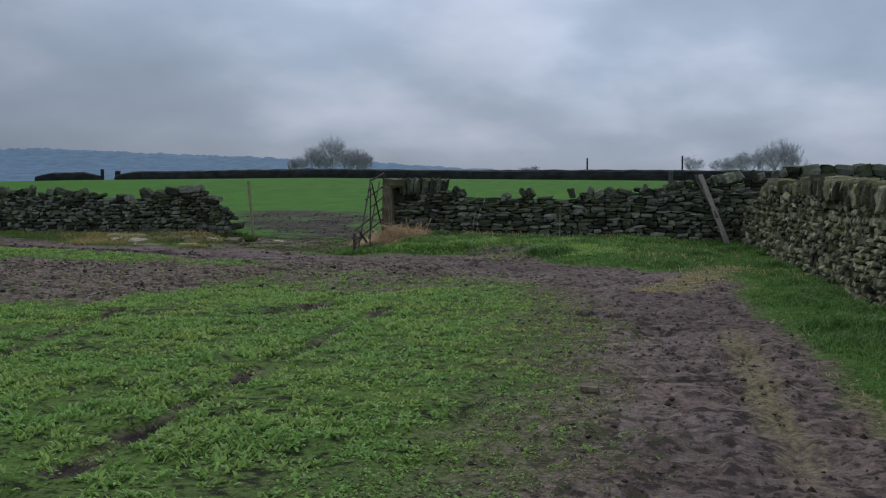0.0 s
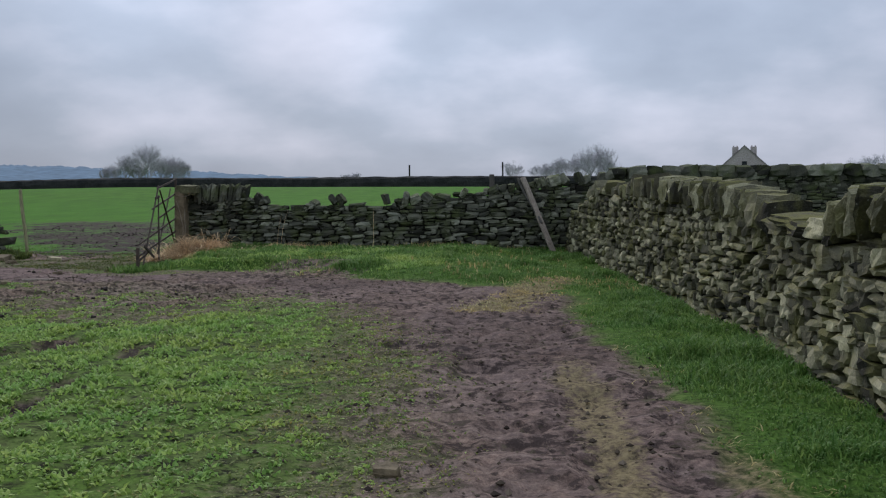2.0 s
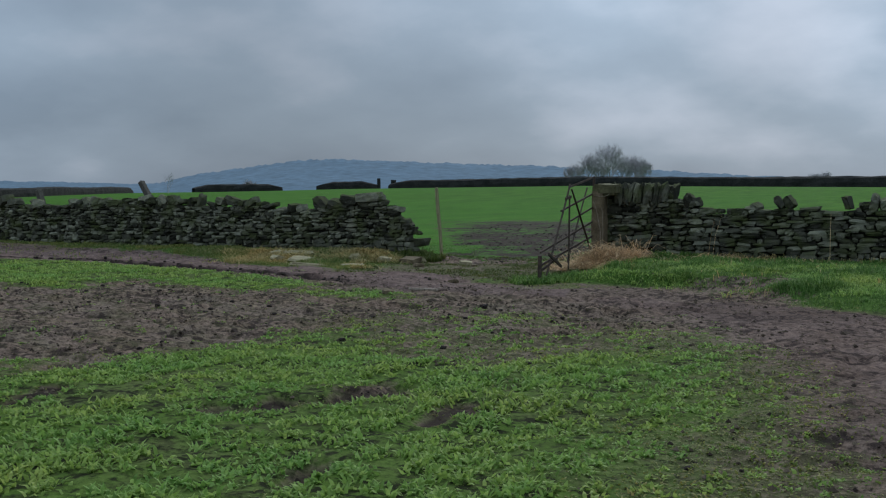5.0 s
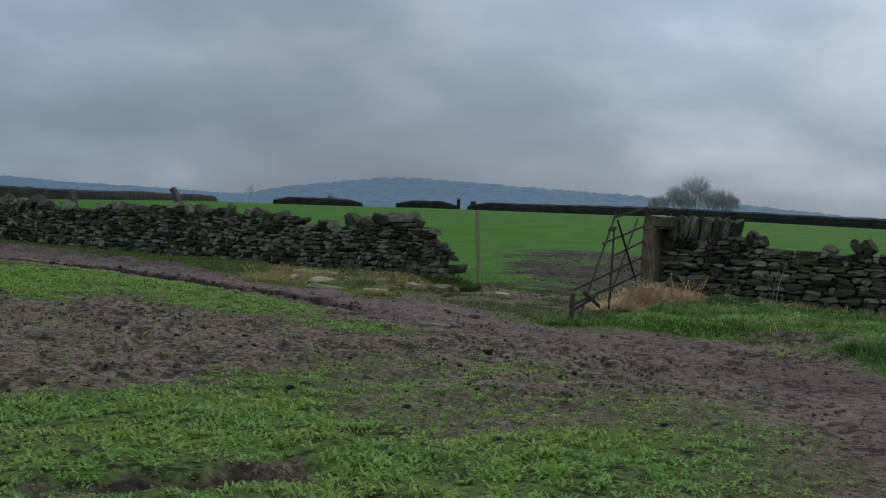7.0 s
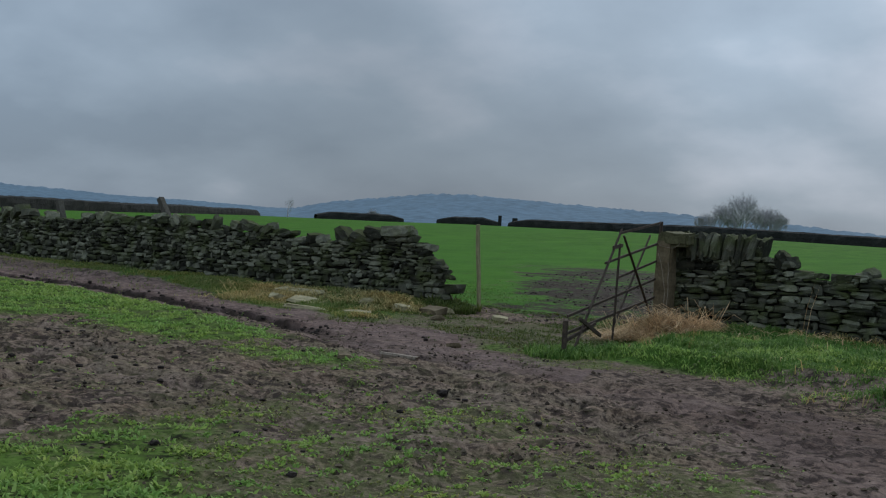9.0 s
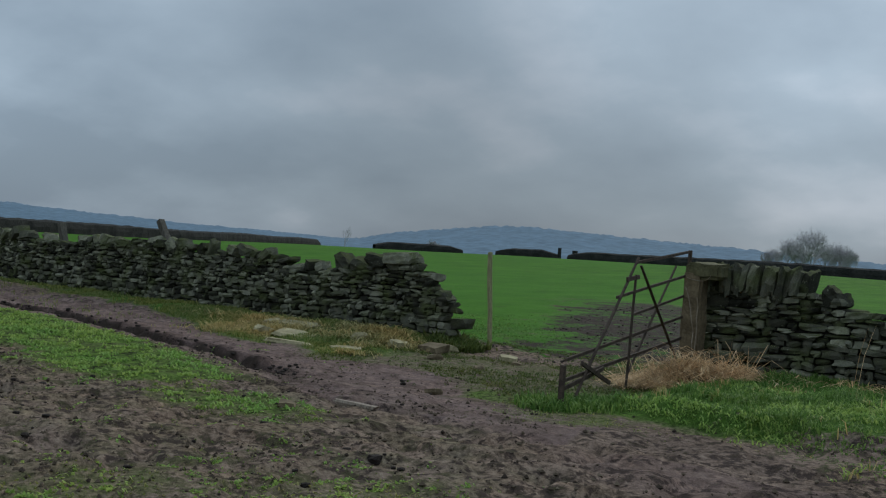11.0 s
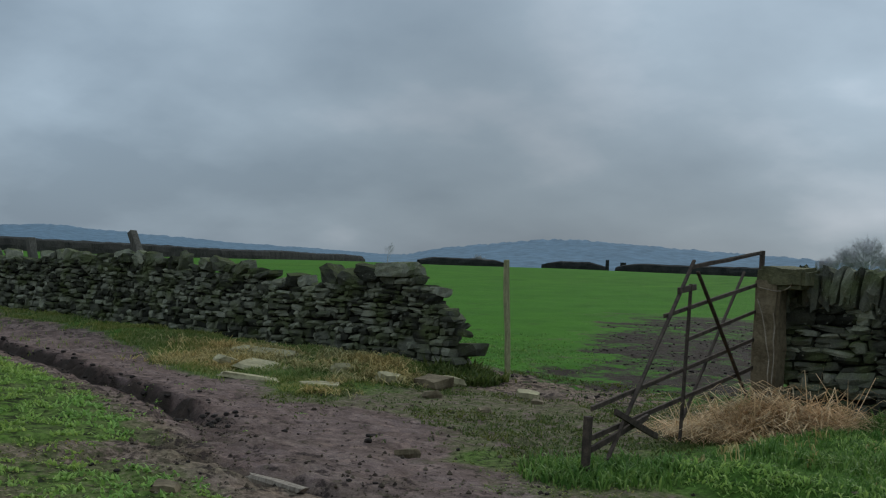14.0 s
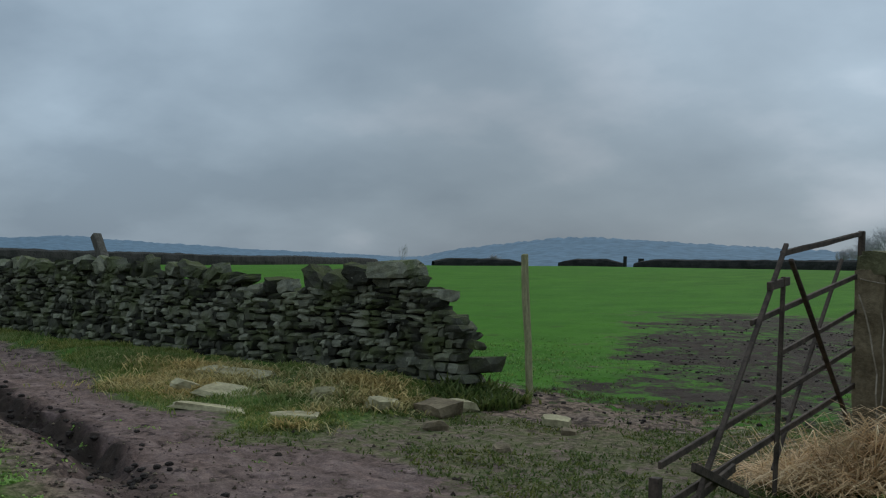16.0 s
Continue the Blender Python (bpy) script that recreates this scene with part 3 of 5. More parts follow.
def rough_blocks(count, seed):
    """Larger weathered blocks with a finer, chipped skin."""
    made, quads = [], None
    for i in range(count):
        bm = bmesh.new()
        vs = [bm.verts.new(p) for p in SHAPES[i % len(SHAPES)]]
        for q in QUADS:
            bm.faces.new([vs[j] for j in q])
        bmesh.ops.subdivide_edges(bm, edges=bm.edges[:], cuts=1, use_grid_fill=True)
        bmesh.ops.smooth_vert(bm, verts=bm.verts, factor=0.12, use_axis_x=True, use_axis_y=True, use_axis_z=True)
        for v in bm.verts:
            v.co = v.co * 1.02 + 0.06 * noise.noise_vector(v.co * 3.1 + Vector((seed + i, 2.0 * i, 0))) + 0.045 * noise.noise_vector(v.co * 7.0 + Vector((i, seed, 0)))
        bm.verts.index_update()
        made.append(np.array([v.co[:] for v in bm.verts]))
        quads = np.array([[v.index for v in f.verts] for f in bm.faces])
        bm.free()
    return made, quads


BLOCKS, BLOCK_QUADS = rough_blocks(12, 5)


class Rubble:
    """Collects stones along a wall; the near ones become pieces, the rest one mesh."""

    def __init__(self, loose, joined):
        self.loose, self.joined = loose, joined
        self.stones = []

    def add(self, centre, size, yaw, tilt=0.0, pitch=0.0, rank=0.0, name="stone"):
        m = Matrix.Translation(centre) @ Matrix.Rotation(yaw, 4, "Z") @ Matrix.Rotation(pitch, 4, "Y") @ Matrix.Rotation(tilt, 4, "X") @ Matrix.Diagonal((*size, 1))
        self.stones.append((rank, name, m))

    def build(self, parent, limit=300):
        r = random.Random(len(self.stones))
        self.stones.sort(key=lambda s: s[0])
        meshes = [mesh_np("stone", s, QUADS, self.loose) for s in SHAPES]
        tops = [mesh_np("cope_stone", s, BLOCK_QUADS, self.loose) for s in BLOCKS]
        count = {}
        rest = []
        for rank, name, m in self.stones:
            count[name] = count.get(name, 0) + 1
            k = r.randrange(len(SHAPES))
            if rank < 50 and count[name] <= limit:
                ob = new(name, meshes[k] if name == "stone" else tops[k % len(tops)])
                ob.parent = parent
                ob.matrix_basis = m
            else:
                a = np.array(m)
                rest.append(SHAPES[k] @ a[:3, :3].T + a[:3, 3])
        if rest:
            v = np.concatenate(rest)
            f = (QUADS[None] + 26 * np.arange(len(rest))[:, None, None]).reshape(-1, 4)
            part("rubble", mesh_np("rubble", v, f, self.joined), parent, "weathered stones of the wall, laid dry", "stuff")


def wall_of_stones(name, label, path, length, top, loose, joined, seed, ends=None, rank=None, course=(0.055, 0.13), wide=(0.12, 0.42), copes=None, thick=0.50, back=True, fill=0.95):
    """A dry stone wall. path(s): place and heading of its field face, top(s): its height over z=0, ends(z): the run of s at that height."""
    r = random.Random(seed)
    ends = ends or (lambda z: (0.0, length))
    rank = rank or (lambda s, z: s)
    step = 0.25
    n = int(length / step)
    # the hearting inside, painted near-black as gap shade, which also carries the wall
    rows = []
    for i in range(n + 1):
        s = length * i / n
        (x, y), h = path(s)
        nx, ny = -math.sin(h), math.cos(h)
        g = height_at(x, y) - 0.25
        t = top(s) - 0.10
        while t > 0.1 and not ends(t)[0] + 0.05 <= s <= ends(t)[1] - 0.45:
            t -= 0.1
        rows.append([(x + nx * o, y + ny * o, z) for o, z in ((0.15, g), (0.17, t), (thick - 0.17, t), (thick - 0.15, g))])
    v = np.array(rows).reshape(-1, 3)
    f = []
    for i in range(n):
        for k in range(4):
            a, b = 4 * i + k, 4 * i + (k + 1) % 4
            f.append((a, a + 4, b + 4, b))
    f += [(3, 2, 1, 0), (4 * n, 4 * n + 1, 4 * n + 2, 4 * n + 3)]
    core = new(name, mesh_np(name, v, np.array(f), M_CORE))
    tagged(core, label, "wall", kind="structure")
    rub = Rubble(loose, joined)
    for face in ((0, 1) if back else (0,)):
        z = -0.06
        while z < 2.3:
            coarse = 1.9 if face else 1.0
            ch = r.uniform(*course) * (1.15 if z < 0.3 else 1.0) * coarse
            s = ends(z)[0] + r.uniform(-0.12, 0.08)
            while s < ends(z)[1]:
                big = r.random()
                w = r.uniform(*wide) if big < 0.8 else r.uniform(wide[0] * 0.7, wide[0] * 1.3)
                w *= coarse
                sc = s + w / 2
                s += w * 0.97
                (x, y), h = path(min(max(sc, 0), length))
                g = height_at(x, y)
                t = top(sc) + r.uniform(-0.05, 0.03)
                if z + ch * 0.7 > t or z + ch < g - 0.05 or sc > ends(z)[1] + 0.12:
                    continue
                nx, ny = -math.sin(h), math.cos(h)
                batter = 0.09 * z
                depth = r.uniform(0.20, 0.30)
                proud = r.gauss(0, 0.017)
                off = (batter + depth / 2 + proud) if face == 0 else (thick - batter - depth / 2 - proud)
                hh = ch * r.uniform(0.86, 1.16)
                if r.random() < 0.07:
                    hh *= 1.6
                rub.add((x + nx * off, y + ny * off, z + ch / 2 + r.gauss(0, 0.010) + 0.03 * math.sin(1.1 * sc + z + seed)), (w * fill, depth, hh * (fill + 0.01)), h + r.gauss(0, 0.06), r.gauss(0, 0.06), r.gauss(0, 0.07), rank(sc, z) if face == 0 else 99.0)
            z += ch * 0.97
    for s, w, d, hgt, lean, lift_c in (copes or []):
        (x, y), h = path(min(max(s, 0), length))
        nx, ny = -math.sin(h), math.cos(h)
        off = thick / 2 + r.gauss(0, 0.03)
        rub.add((x + nx * off, y + ny * off, top(s) + hgt / 2 - 0.05 + lift_c), (w, d, hgt), h + r.gauss(0, 0.12), r.gauss(0, 0.08), lean, rank(s, 1.0), "cope_stone")
    rub.build(core)
    return core


# the wall left of the gap: from its broken end at s=0 to far along the lane
LEFT_END = -11.4


def left_path(s):
    # runs towards -x; the field face looks to -y
    return (-33.0 + s, LEFT_Y + 0.35 * math.sin(0.09 * s) * 0.3), 0.0


LEFT_LEN = 33.0 + LEFT_END


def left_top(s):
    x = -33.0 + s
    return float(np.interp(x, [-33, -21.8, -19.9, -18.3, -16.7, -15.5, -14.8, -14.4, -13.9, -13.4, -13.2, -12.96, -12.32, -12.25, -11.96, -11.90, -11.74, -11.70, -11.4], [1.1, 1.12, 1.14, 1.18, 1.16, 1.12, 1.02, 1.0, 1.04, 1.08, 1.16, 1.25, 1.25, 1.12, 1.10, 0.90, 0.86, 0.66, 0.64])) + 0.02


def left_ends(z):
    return 0.0, LEFT_LEN + float(np.interp(z, [0, 0.3, 0.50, 0.56, 0.63, 0.68, 0.86, 0.95, 1.12, 1.26, 1.45], [-0.30, -0.30, -0.28, -0.05, -0.05, -0.32, -0.36, -0.52, -0.60, -0.92, -0.95]))


cr = random.Random(5)


def random_copes(lo, hi, skip, w=(0.08, 0.26), hgt=(0.12, 0.26), d=(0.3, 0.42), lean=0.5, gap=1.0):
    out, s = [], lo
    while s < hi:
        ww = cr.uniform(*w)
        if cr.random() > skip:
            out.append((s + ww / 2, ww, cr.uniform(*d), cr.uniform(*hgt), cr.gauss(0, lean), 0.0))
        s += ww * cr.uniform(0.95, 1.15) * gap
    return out


wall_of_stones("wall_north_west", "dark mossy dry stone wall with a broken stepped end beside a gap", left_path, LEFT_LEN, left_top, M_STONE, M_STONE_J, 11,
                           left_ends, rank=lambda s, z: LEFT_LEN - s if s > LEFT_LEN - 9 else 60, copes=random_copes(0, LEFT_LEN - 2.9, 0.22, w=(0.11, 0.40), hgt=(0.09, 0.21), d=(0.22, 0.40)) + [(LEFT_LEN - 1.30, 0.58, 0.42, 0.20, 0.02, -0.02), (LEFT_LEN - 1.80, 0.42, 0.40, 0.22, 0.12, 0.0), (LEFT_LEN - 2.15, 0.34, 0.36, 0.22, 0.30, 0.0), (LEFT_LEN - 2.55, 0.42, 0.36, 0.25, 0.50, 0.0)], course=(0.040, 0.102), wide=(0.09, 0.32))

# the wall right of the gate, rising behind the corner
def back_path(s):
    return (-7.34 + s, BACK_Y), 0.0


def back_top(s):
    x = -7.34 + s
    return float(np.interp(x, [-7.2, -6.05, -5.9, -5.2, -4.2, -3.4, -2.7, -1.6, -0.9, -0.3, 0.8, 1.7, 1.85, 3, 24], [1.24, 1.24, 1.22, 1.10, 1.16, 1.12, 1.18, 1.24, 1.36, 1.42, 1.55, 1.62, 1.64, 1.66, 1.62]))


slabs = [(0.16 + 0.094 * i, 0.088 + 0.03 * cr.random(), 0.42, 0.34 + 0.05 * cr.random(), 0.04 + 0.010 * i, 0.0) for i in range(-1, 13)]
regular = [(9.16 + 0.36 * i, 0.37 + 0.04 * cr.random(), 0.42, 0.24 + 0.03 * cr.random(), cr.gauss(0, 0.03), 0.0) for i in range(44)]
wall_of_stones("wall_north", "dark dry stone wall with upright cope slabs beside the gatepost", back_path, 25.0, back_top, M_STONE, M_STONE_J, 12,
                           rank=lambda s, z: s if s < 8 else 60, copes=slabs + random_copes(1.40, 9.05, 0.35, hgt=(0.10, 0.24)) + regular, course=(0.044, 0.104), wide=(0.11, 0.37))


# the wall beside the track
def right_path(s):
    y = 25.3 - s
    x = float(right_wall_x(y))
    dx = float(right_wall_x(y - 0.2) - right_wall_x(y + 0.2))
    return (x, y), math.atan2(-0.4, dx)


def right_top(s):
    y = 25.3 - s
    return float(np.interp(y, [-6, 8.5, 9.3, 10.2, 11.5, 12.3, 13.0, 14.5, 18.8, 22, 23.3, 24.4, 25.2], [1.2, 1.18, 1.17, 1.08, 1.06, 1.1, 1.16, 1.22, 1.33, 1.34, 1.30, 1.05, 0.9]))


flags = [(25.3 - y, 0.07 + 0.05 * cr.random(), 0.42, 0.24 + 0.09 * cr.random(), cr.gauss(0.15, 0.12), 0.0) for y in np.arange(13.2, 19.5, 0.10)]
flags += [(25.3 - y, 0.07 + 0.05 * cr.random(), 0.42, 0.27 + 0.10 * cr.random(), cr.gauss(0.55, 0.12), 0.03) for y in np.arange(5.0, 10.4, 0.13)]
blocks = random_copes(1.7, 5.75, 0.1, (0.15, 0.36), (0.14, 0.26), lean=0.2) + random_copes(20.55, 30.5, 0.1, (0.09, 0.30), (0.13, 0.25), lean=0.4)
blocks += [(25.3 - y, w, 0.44, t, cr.gauss(0, 0.06), up_c) for y, w, t, up_c in ((12.85, 0.36, 0.34, -0.08), (12.45, 0.38, 0.36, -0.12), (11.95, 0.62, 0.12, 0.0), (11.35, 0.66, 0.11, 0.02), (10.85, 0.50, 0.16, 0.0), (10.45, 0.36, 0.14, 0.0), (11.7, 0.5, 0.08, 0.10))]
wall_of_stones("wall_east", "olive-brown dry stone wall with leaning cope stones beside the muddy track", right_path, 30.5, right_top, M_PALE, M_PALE_J, 13,
                            rank=lambda s, z: abs(s - 14.0) if 9.0 < s < 18.5 else 60, copes=flags + blocks, course=(0.050, 0.125), wide=(0.11, 0.44), fill=0.965)

# ---- gate and posts ----


def field_gate():
    sx, sy, dx, dy = -7.45, 25.2, 0.115, -0.993
    g = thing("field_gate", "rusted steel field gate, bent and sagging, hung on a stone gatepost", "gate", (sx, sy, height_at(sx, sy)))
    base = Vector(g.location)

    def at(s, z, off):
        return Vector((sx + s * dx - off * dy, sy + s * dy + off * dx, z)) - base

    def rail(name, a, b, w, d, off=0.0, label=""):
        bm = bar(at(*a, off), at(*b, off), w, d, 0.003)
        bmesh.ops.subdivide_edges(bm, edges=bm.edges[:], cuts=3)
        return part(name, (lump(bm, 0.006, 3.0, len(name) + a[1]), M_RUST), g, label)
    rail("stile", (-0.02, 0.16), (-0.02, 1.70), 0.042, 0.036)
    rail("rail", (-0.02, 1.68), (1.79, 1.49), 0.018, 0.034)
    rail("rail", (0.05, 1.38), (2.29, 1.10), 0.018, 0.034)
    rail("rail", (0.05, 1.13), (1.79, 0.90), 0.018, 0.032)
    rail("rail", (0.05, 0.87), (3.48, 0.476), 0.018, 0.034)
    rail("rail", (0.05, 0.60), (3.51, 0.27), 0.018, 0.038)
    rail("brace", (1.79, 1.55), (3.25, 0.10), 0.028, 0.02, 0.03)
    rail("brace", (1.84, 1.36), (1.90, 0.10), 0.026, 0.018, 0.03)
    rail("brace", (1.70, 1.46), (0.31, 0.33), 0.028, 0.02, 0.03)
    rail("brace", (0.38, 1.49), (1.75, 0.22), 0.024, 0.018, -0.03)
    rail("end_post", (3.52, -0.02), (3.52, 0.43), 0.05, 0.045)
    rail("broken_rail", (3.2, 0.44), (2.43, 0.19), 0.025, 0.045, 0.05)
    rail("broken_rail", (2.09, 1.30), (1.73, 1.333), 0.024, 0.05, 0.03)
    rail("broken_rail", (3.5, 0.20), (2.56, 0.348), 0.022, 0.045, 0.02)
    for z in (0.62, 1.50):
        part("hinge", (lump(bar(at(-0.02, z, 0.0), at(-0.02, z + 0.01, 0.14), 0.05, 0.03, 0.003), 0.004, 3.0, z), M_RUST), g)
    return g


field_gate()


def stone_post():
    x, y = -7.33, 25.2
    foot = height_at(x, y)
    post = thing("gatepost", "rough brown stone gatepost with a mossy cap and loose twine", "gatepost", (x, y, foot))
    bm = bmesh.new()
    bmesh.ops.create_cube(bm, size=1)
    bmesh.ops.scale(bm, vec=(0.24, 0.25, 1.62), verts=bm.verts)
    bmesh.ops.bevel(bm, geom=bm.edges[:], offset=0.03, segments=2, affect="EDGES")
    bmesh.ops.subdivide_edges(bm, edges=[e for e in bm.edges if e.calc_length() > 0.15], cuts=9, use_grid_fill=True)
    for v in bm.verts:
        v.co.x *= 1 - 0.05 * v.co.z
    lump(bm, 0.022, 4.5, 2.0)
    lump(bm, 0.008, 16.0, 5.0)
    bmesh.ops.translate(bm, vec=(0, 0, 0.62), verts=bm.verts)
    part("shaft", (bm, M_POST), post)
    bm = bmesh.new()
    bmesh.ops.create_cube(bm, size=1)
    bmesh.ops.scale(bm, vec=(0.46, 0.38, 0.20), verts=bm.verts)
    bmesh.ops.bevel(bm, geom=bm.edges[:], offset=0.035, segments=2, affect="EDGES")
    bmesh.ops.subdivide_edges(bm, edges=[e for e in bm.edges if e.calc_length() > 0.15], cuts=5, use_grid_fill=True)
    lump(bm, 0.025, 6.0, 7.0)
    bmesh.ops.translate(bm, vec=(0.125, 0.06, 1.43), verts=bm.verts)
    part("cap", (bm, M_CAP), post, "mossy stone cap slab")
    for i, ((ax, az), (bx, bz), sag) in enumerate((((-0.06, 1.33), (0.26, 1.38), 0.05), ((-0.06, 1.22), (0.05, 0.12), 0.07), ((0.10, 1.10), (0.09, 0.10), 0.02))):
        pts = []
        for k in range(9):
            u = k / 8
            pts.append(Vector((ax + (bx - ax) * u + sag * math.sin(math.pi * u), -0.155 - 0.02 * math.sin(2.6 * k + i), az + (bz - az) * u - (sag * math.sin(math.pi * u) if i == 0 else 0))))
        v, f = [], []
        for k, c in enumerate(pts):
            d = (pts[min(k + 1, 8)] - pts[max(k - 1, 0)]).normalized()
            u = d.orthogonal().normalized()
            w = d.cross(u)
            v += [tuple(c + 0.006 * (u * math.cos(q * 2.0944) + w * math.sin(q * 2.0944))) for q in range(3)]
            if k:
                f += [(3 * k - 3 + q, 3 * k - 3 + (q + 1) % 3, 3 * k + (q + 1) % 3, 3 * k + q) for q in range(3)]
        part("wire", mesh_np("wire", np.array(v), np.array(f), M_DULLWIRE), post, "loose pale twine")
    return post


stone_post()


def timber_post(name, label, foot, head, w, d, material, category="post"):
    foot, head = Vector(foot), Vector(head)
    bm = bar((0, 0, -0.15), head - foot, w, d, 0.01)
    bmesh.ops.subdivide_edges(bm, edges=[e for e in bm.edges if e.calc_length() > 0.3], cuts=6)
    lump(bm, 0.012, 5.0, foot.x)
    me = bpy.data.meshes.new(name)
    bm.to_mesh(me)
    bm.free()
    me.materials.append(material)
    ob = new(name, me)
    ob.location = foot
    return tagged(ob, label, category)


timber_post("fence_post", "thin mossy wooden post standing in the gap", (-11.25, 26.4, height_at(-11.25, 26.4)), (-11.42, 26.45, 1.50), 0.064, 0.06, M_OLDWOOD)
timber_post("fence_post", "leaning grey wooden post with a flat top behind the stone wall", (-18.55, 26.5, height_at(-18.6, 26.5)), (-19.72, 26.5, 1.68), 0.14, 0.12, M_GREYWOOD)
timber_post("fence_post", "leaning grey wooden post behind the stone wall", (-22.9, 26.7, height_at(-22.9, 26.7)), (-23.5, 26.7, 1.48), 0.15, 0.13, M_GREYWOOD)
timber_post("fence_post", "short grey stake behind the stone wall", (-0.82, 26.0, height_at(-0.82, 26.0)), (-0.82, 25.95, 1.72), 0.11, 0.10, M_GREYWOOD)


def leaning_boards():
    b = timber_post("plank", "long pale weathered board leaning on the stone wall", (0.52, 24.78, height_at(0.52, 24.78) - 0.02), (-0.16, 25.34, 1.64), 0.15, 0.05, M_WOOD, "board")
    c = timber_post("plank", "short dark board leaning on the stone wall beside a longer one", (0.22, 24.98, 0.85), (-0.27, 25.38, 1.63), 0.07, 0.045, M_GREYWOOD, "board")
    return b, c


leaning_boards()


def loose_stone(name, label, at, size, yaw, tilt, pitch, seed, material, category="stone"):
    s = SHAPES[seed % len(SHAPES)]
    bm = bmesh.new()
    vs = [bm.verts.new(Vector(p) * 1.0) for p in s]
    for q in QUADS:
        bm.faces.new([vs[i] for i in q])
    bmesh.ops.scale(bm, vec=size, verts=bm.verts)
    bmesh.ops.subdivide_edges(bm, edges=bm.edges[:], cuts=1, use_grid_fill=True)
    lump(bm, 0.05 * min(size), 3.0 / min(size) * 0.15, seed)
    me = bpy.data.meshes.new(name)
    bm.to_mesh(me)
    bm.free()
    me.materials.append(material)
    ob = new(name, me)
    ob.matrix_world = pose(at[0], at[1], height_at(at[0], at[1]) + 0.2 * size[2], tilt, pitch, yaw)
    return tagged(ob, label, category, "fallen stones")


for i, (x, y, sx, sy, sz, yaw, tilt, pitch) in enumerate([
        (-13.05, 23.95, 0.75, 0.5, 0.09, 20, 8, 6), (-12.55, 23.35, 0.85, 0.32, 0.06, 28, -3, 4), (-13.9, 24.65, 1.2, 0.4, 0.10, 8, 10, 2),
        (-11.75, 23.65, 0.5, 0.28, 0.07, 40, 4, 0), (-13.6, 23.9, 0.4, 0.3, 0.12, 70, 0, 20)]):
    loose_stone("flagstone", "flat pale flagstone lying tilted on the grassy bank", (x, y), (0.85 * sx, 0.8 * sy, sz), yaw, tilt, pitch, i, M_SLAB, "flagstone")
for i, (x, y, s) in enumerate([(-11.15, 24.85, 0.30), (-10.15, 25.3, 0.20), (-11.5, 24.5, 0.22), (-9.8, 25.0, 0.13), (-11.2, 25.25, 0.24), (-12.1, 24.3, 0.2), (-10.6, 24.2, 0.16),
                               (-8.4, 21.4, 0.14), (-9.5, 23.7, 0.13), (-0.79, 7.8, 0.11), (-8.3, 19.2, 0.13)]):
    loose_stone("fallen_stone", "loose grey-brown stone lying on the ground", (x, y), (s * 1.25, s, s * 0.6), 40 * i, 8, 5 * (i % 3), i + 5, M_SLAB if i % 3 and i < 7 else M_POST)
loose_stone("timber_offcut", "short length of pale wood lying in the mud", (-8.07, 19.85), (0.55, 0.07, 0.05), -4, 0, 0, 3, M_WOOD, "timber")

# ---- far things ----


def at_bearing(b, r, eye=(-1.3, 5.9)):
    return eye[0] + r * math.sin(radians(b)), eye[1] + r * math.cos(radians(b))


def hedge(label, line, tall, wide=1.6, seed=0, name="hedge", step=0.9):
    """A long clipped hedge along a line of places, with a lumpy skin."""
    pts = [Vector((*p, 0)) for p in line]
    path = []
    for a, b in zip(pts, pts[1:]):
        n = max(1, int((b - a).length / step))
        path += [a.lerp(b, k / n) for k in range(n)]
    path.append(pts[-1])
    ring = [(-1.0, -0.6), (-1.0, 0.45), (-0.85, 0.86), (-0.35, 1.0), (0.35, 1.0), (0.85, 0.86), (1.0, 0.45), (1.0, -0.6)]
    v = []
    for i, p in enumerate(path):
        d = (path[min(i + 1, len(path) - 1)] - path[max(i - 1, 0)]).normalized()
        nrm = Vector((-d.y, d.x, 0))
        g = float(far_height(np.array([p.x]), np.array([p.y]))[0])
        end = min(1.0, 0.55 + 0.15 * min(i, len(path) - 1 - i))
        for k, (o, z) in enumerate(ring):
            j = noise.noise_vector(Vector((i * 0.45 + seed, k * 0.9, seed)))
            zz = g + tall * (z * end + (0.10 * j.z + 0.05 * math.sin(i * 0.11 + seed)) * (z > 0))
            q = p + nrm * (wide / 2 * o * (1 + 0.25 * j.x))
            v.append((q.x, q.y, zz))
    m = len(ring)
    f = [(m * i + k, m * i + (k + 1) % m, m * (i + 1) + (k + 1) % m, m * (i + 1) + k) for i in range(len(path) - 1) for k in range(m)]
    me = mesh_np(name, np.array(v), np.array(f), M_HEDGE, False)
    return tagged(new(name, me), label, "hedge", "field boundary hedges")


E2 = (-3.3, 15.8)
hedge("long dark clipped hedge bounding the far side of the field", [at_bearing(b, r, E2) for b, r in ((-72, 102), (-62.3, 118), (-55.8, 143), (-50.2, 174), (-44.7, 270))], 1.42, 1.8, 1)
hedge("short dark hedge at the edge of the field", [at_bearing(b, r, E2) for b, r in ((-41.8, 205), (-37.2, 211))], 1.40, 1.8, 2)
hedge("short dark hedge with gaps at the field edge", [at_bearing(b, r, E2) for b, r in ((-35.3, 190), (-33.9, 188), (-32.0, 187))], 1.45, 1.8, 3)
hedge("very long dark hedge along the top of the green field", [at_bearing(b, r, (0, 2)) for b, r in ((-30.1, 178), (-24.5, 172), (-20, 165), (-13, 158), (-9.5, 152), (-2, 150), (8, 150), (22, 160))], 1.38, 1.8, 4)
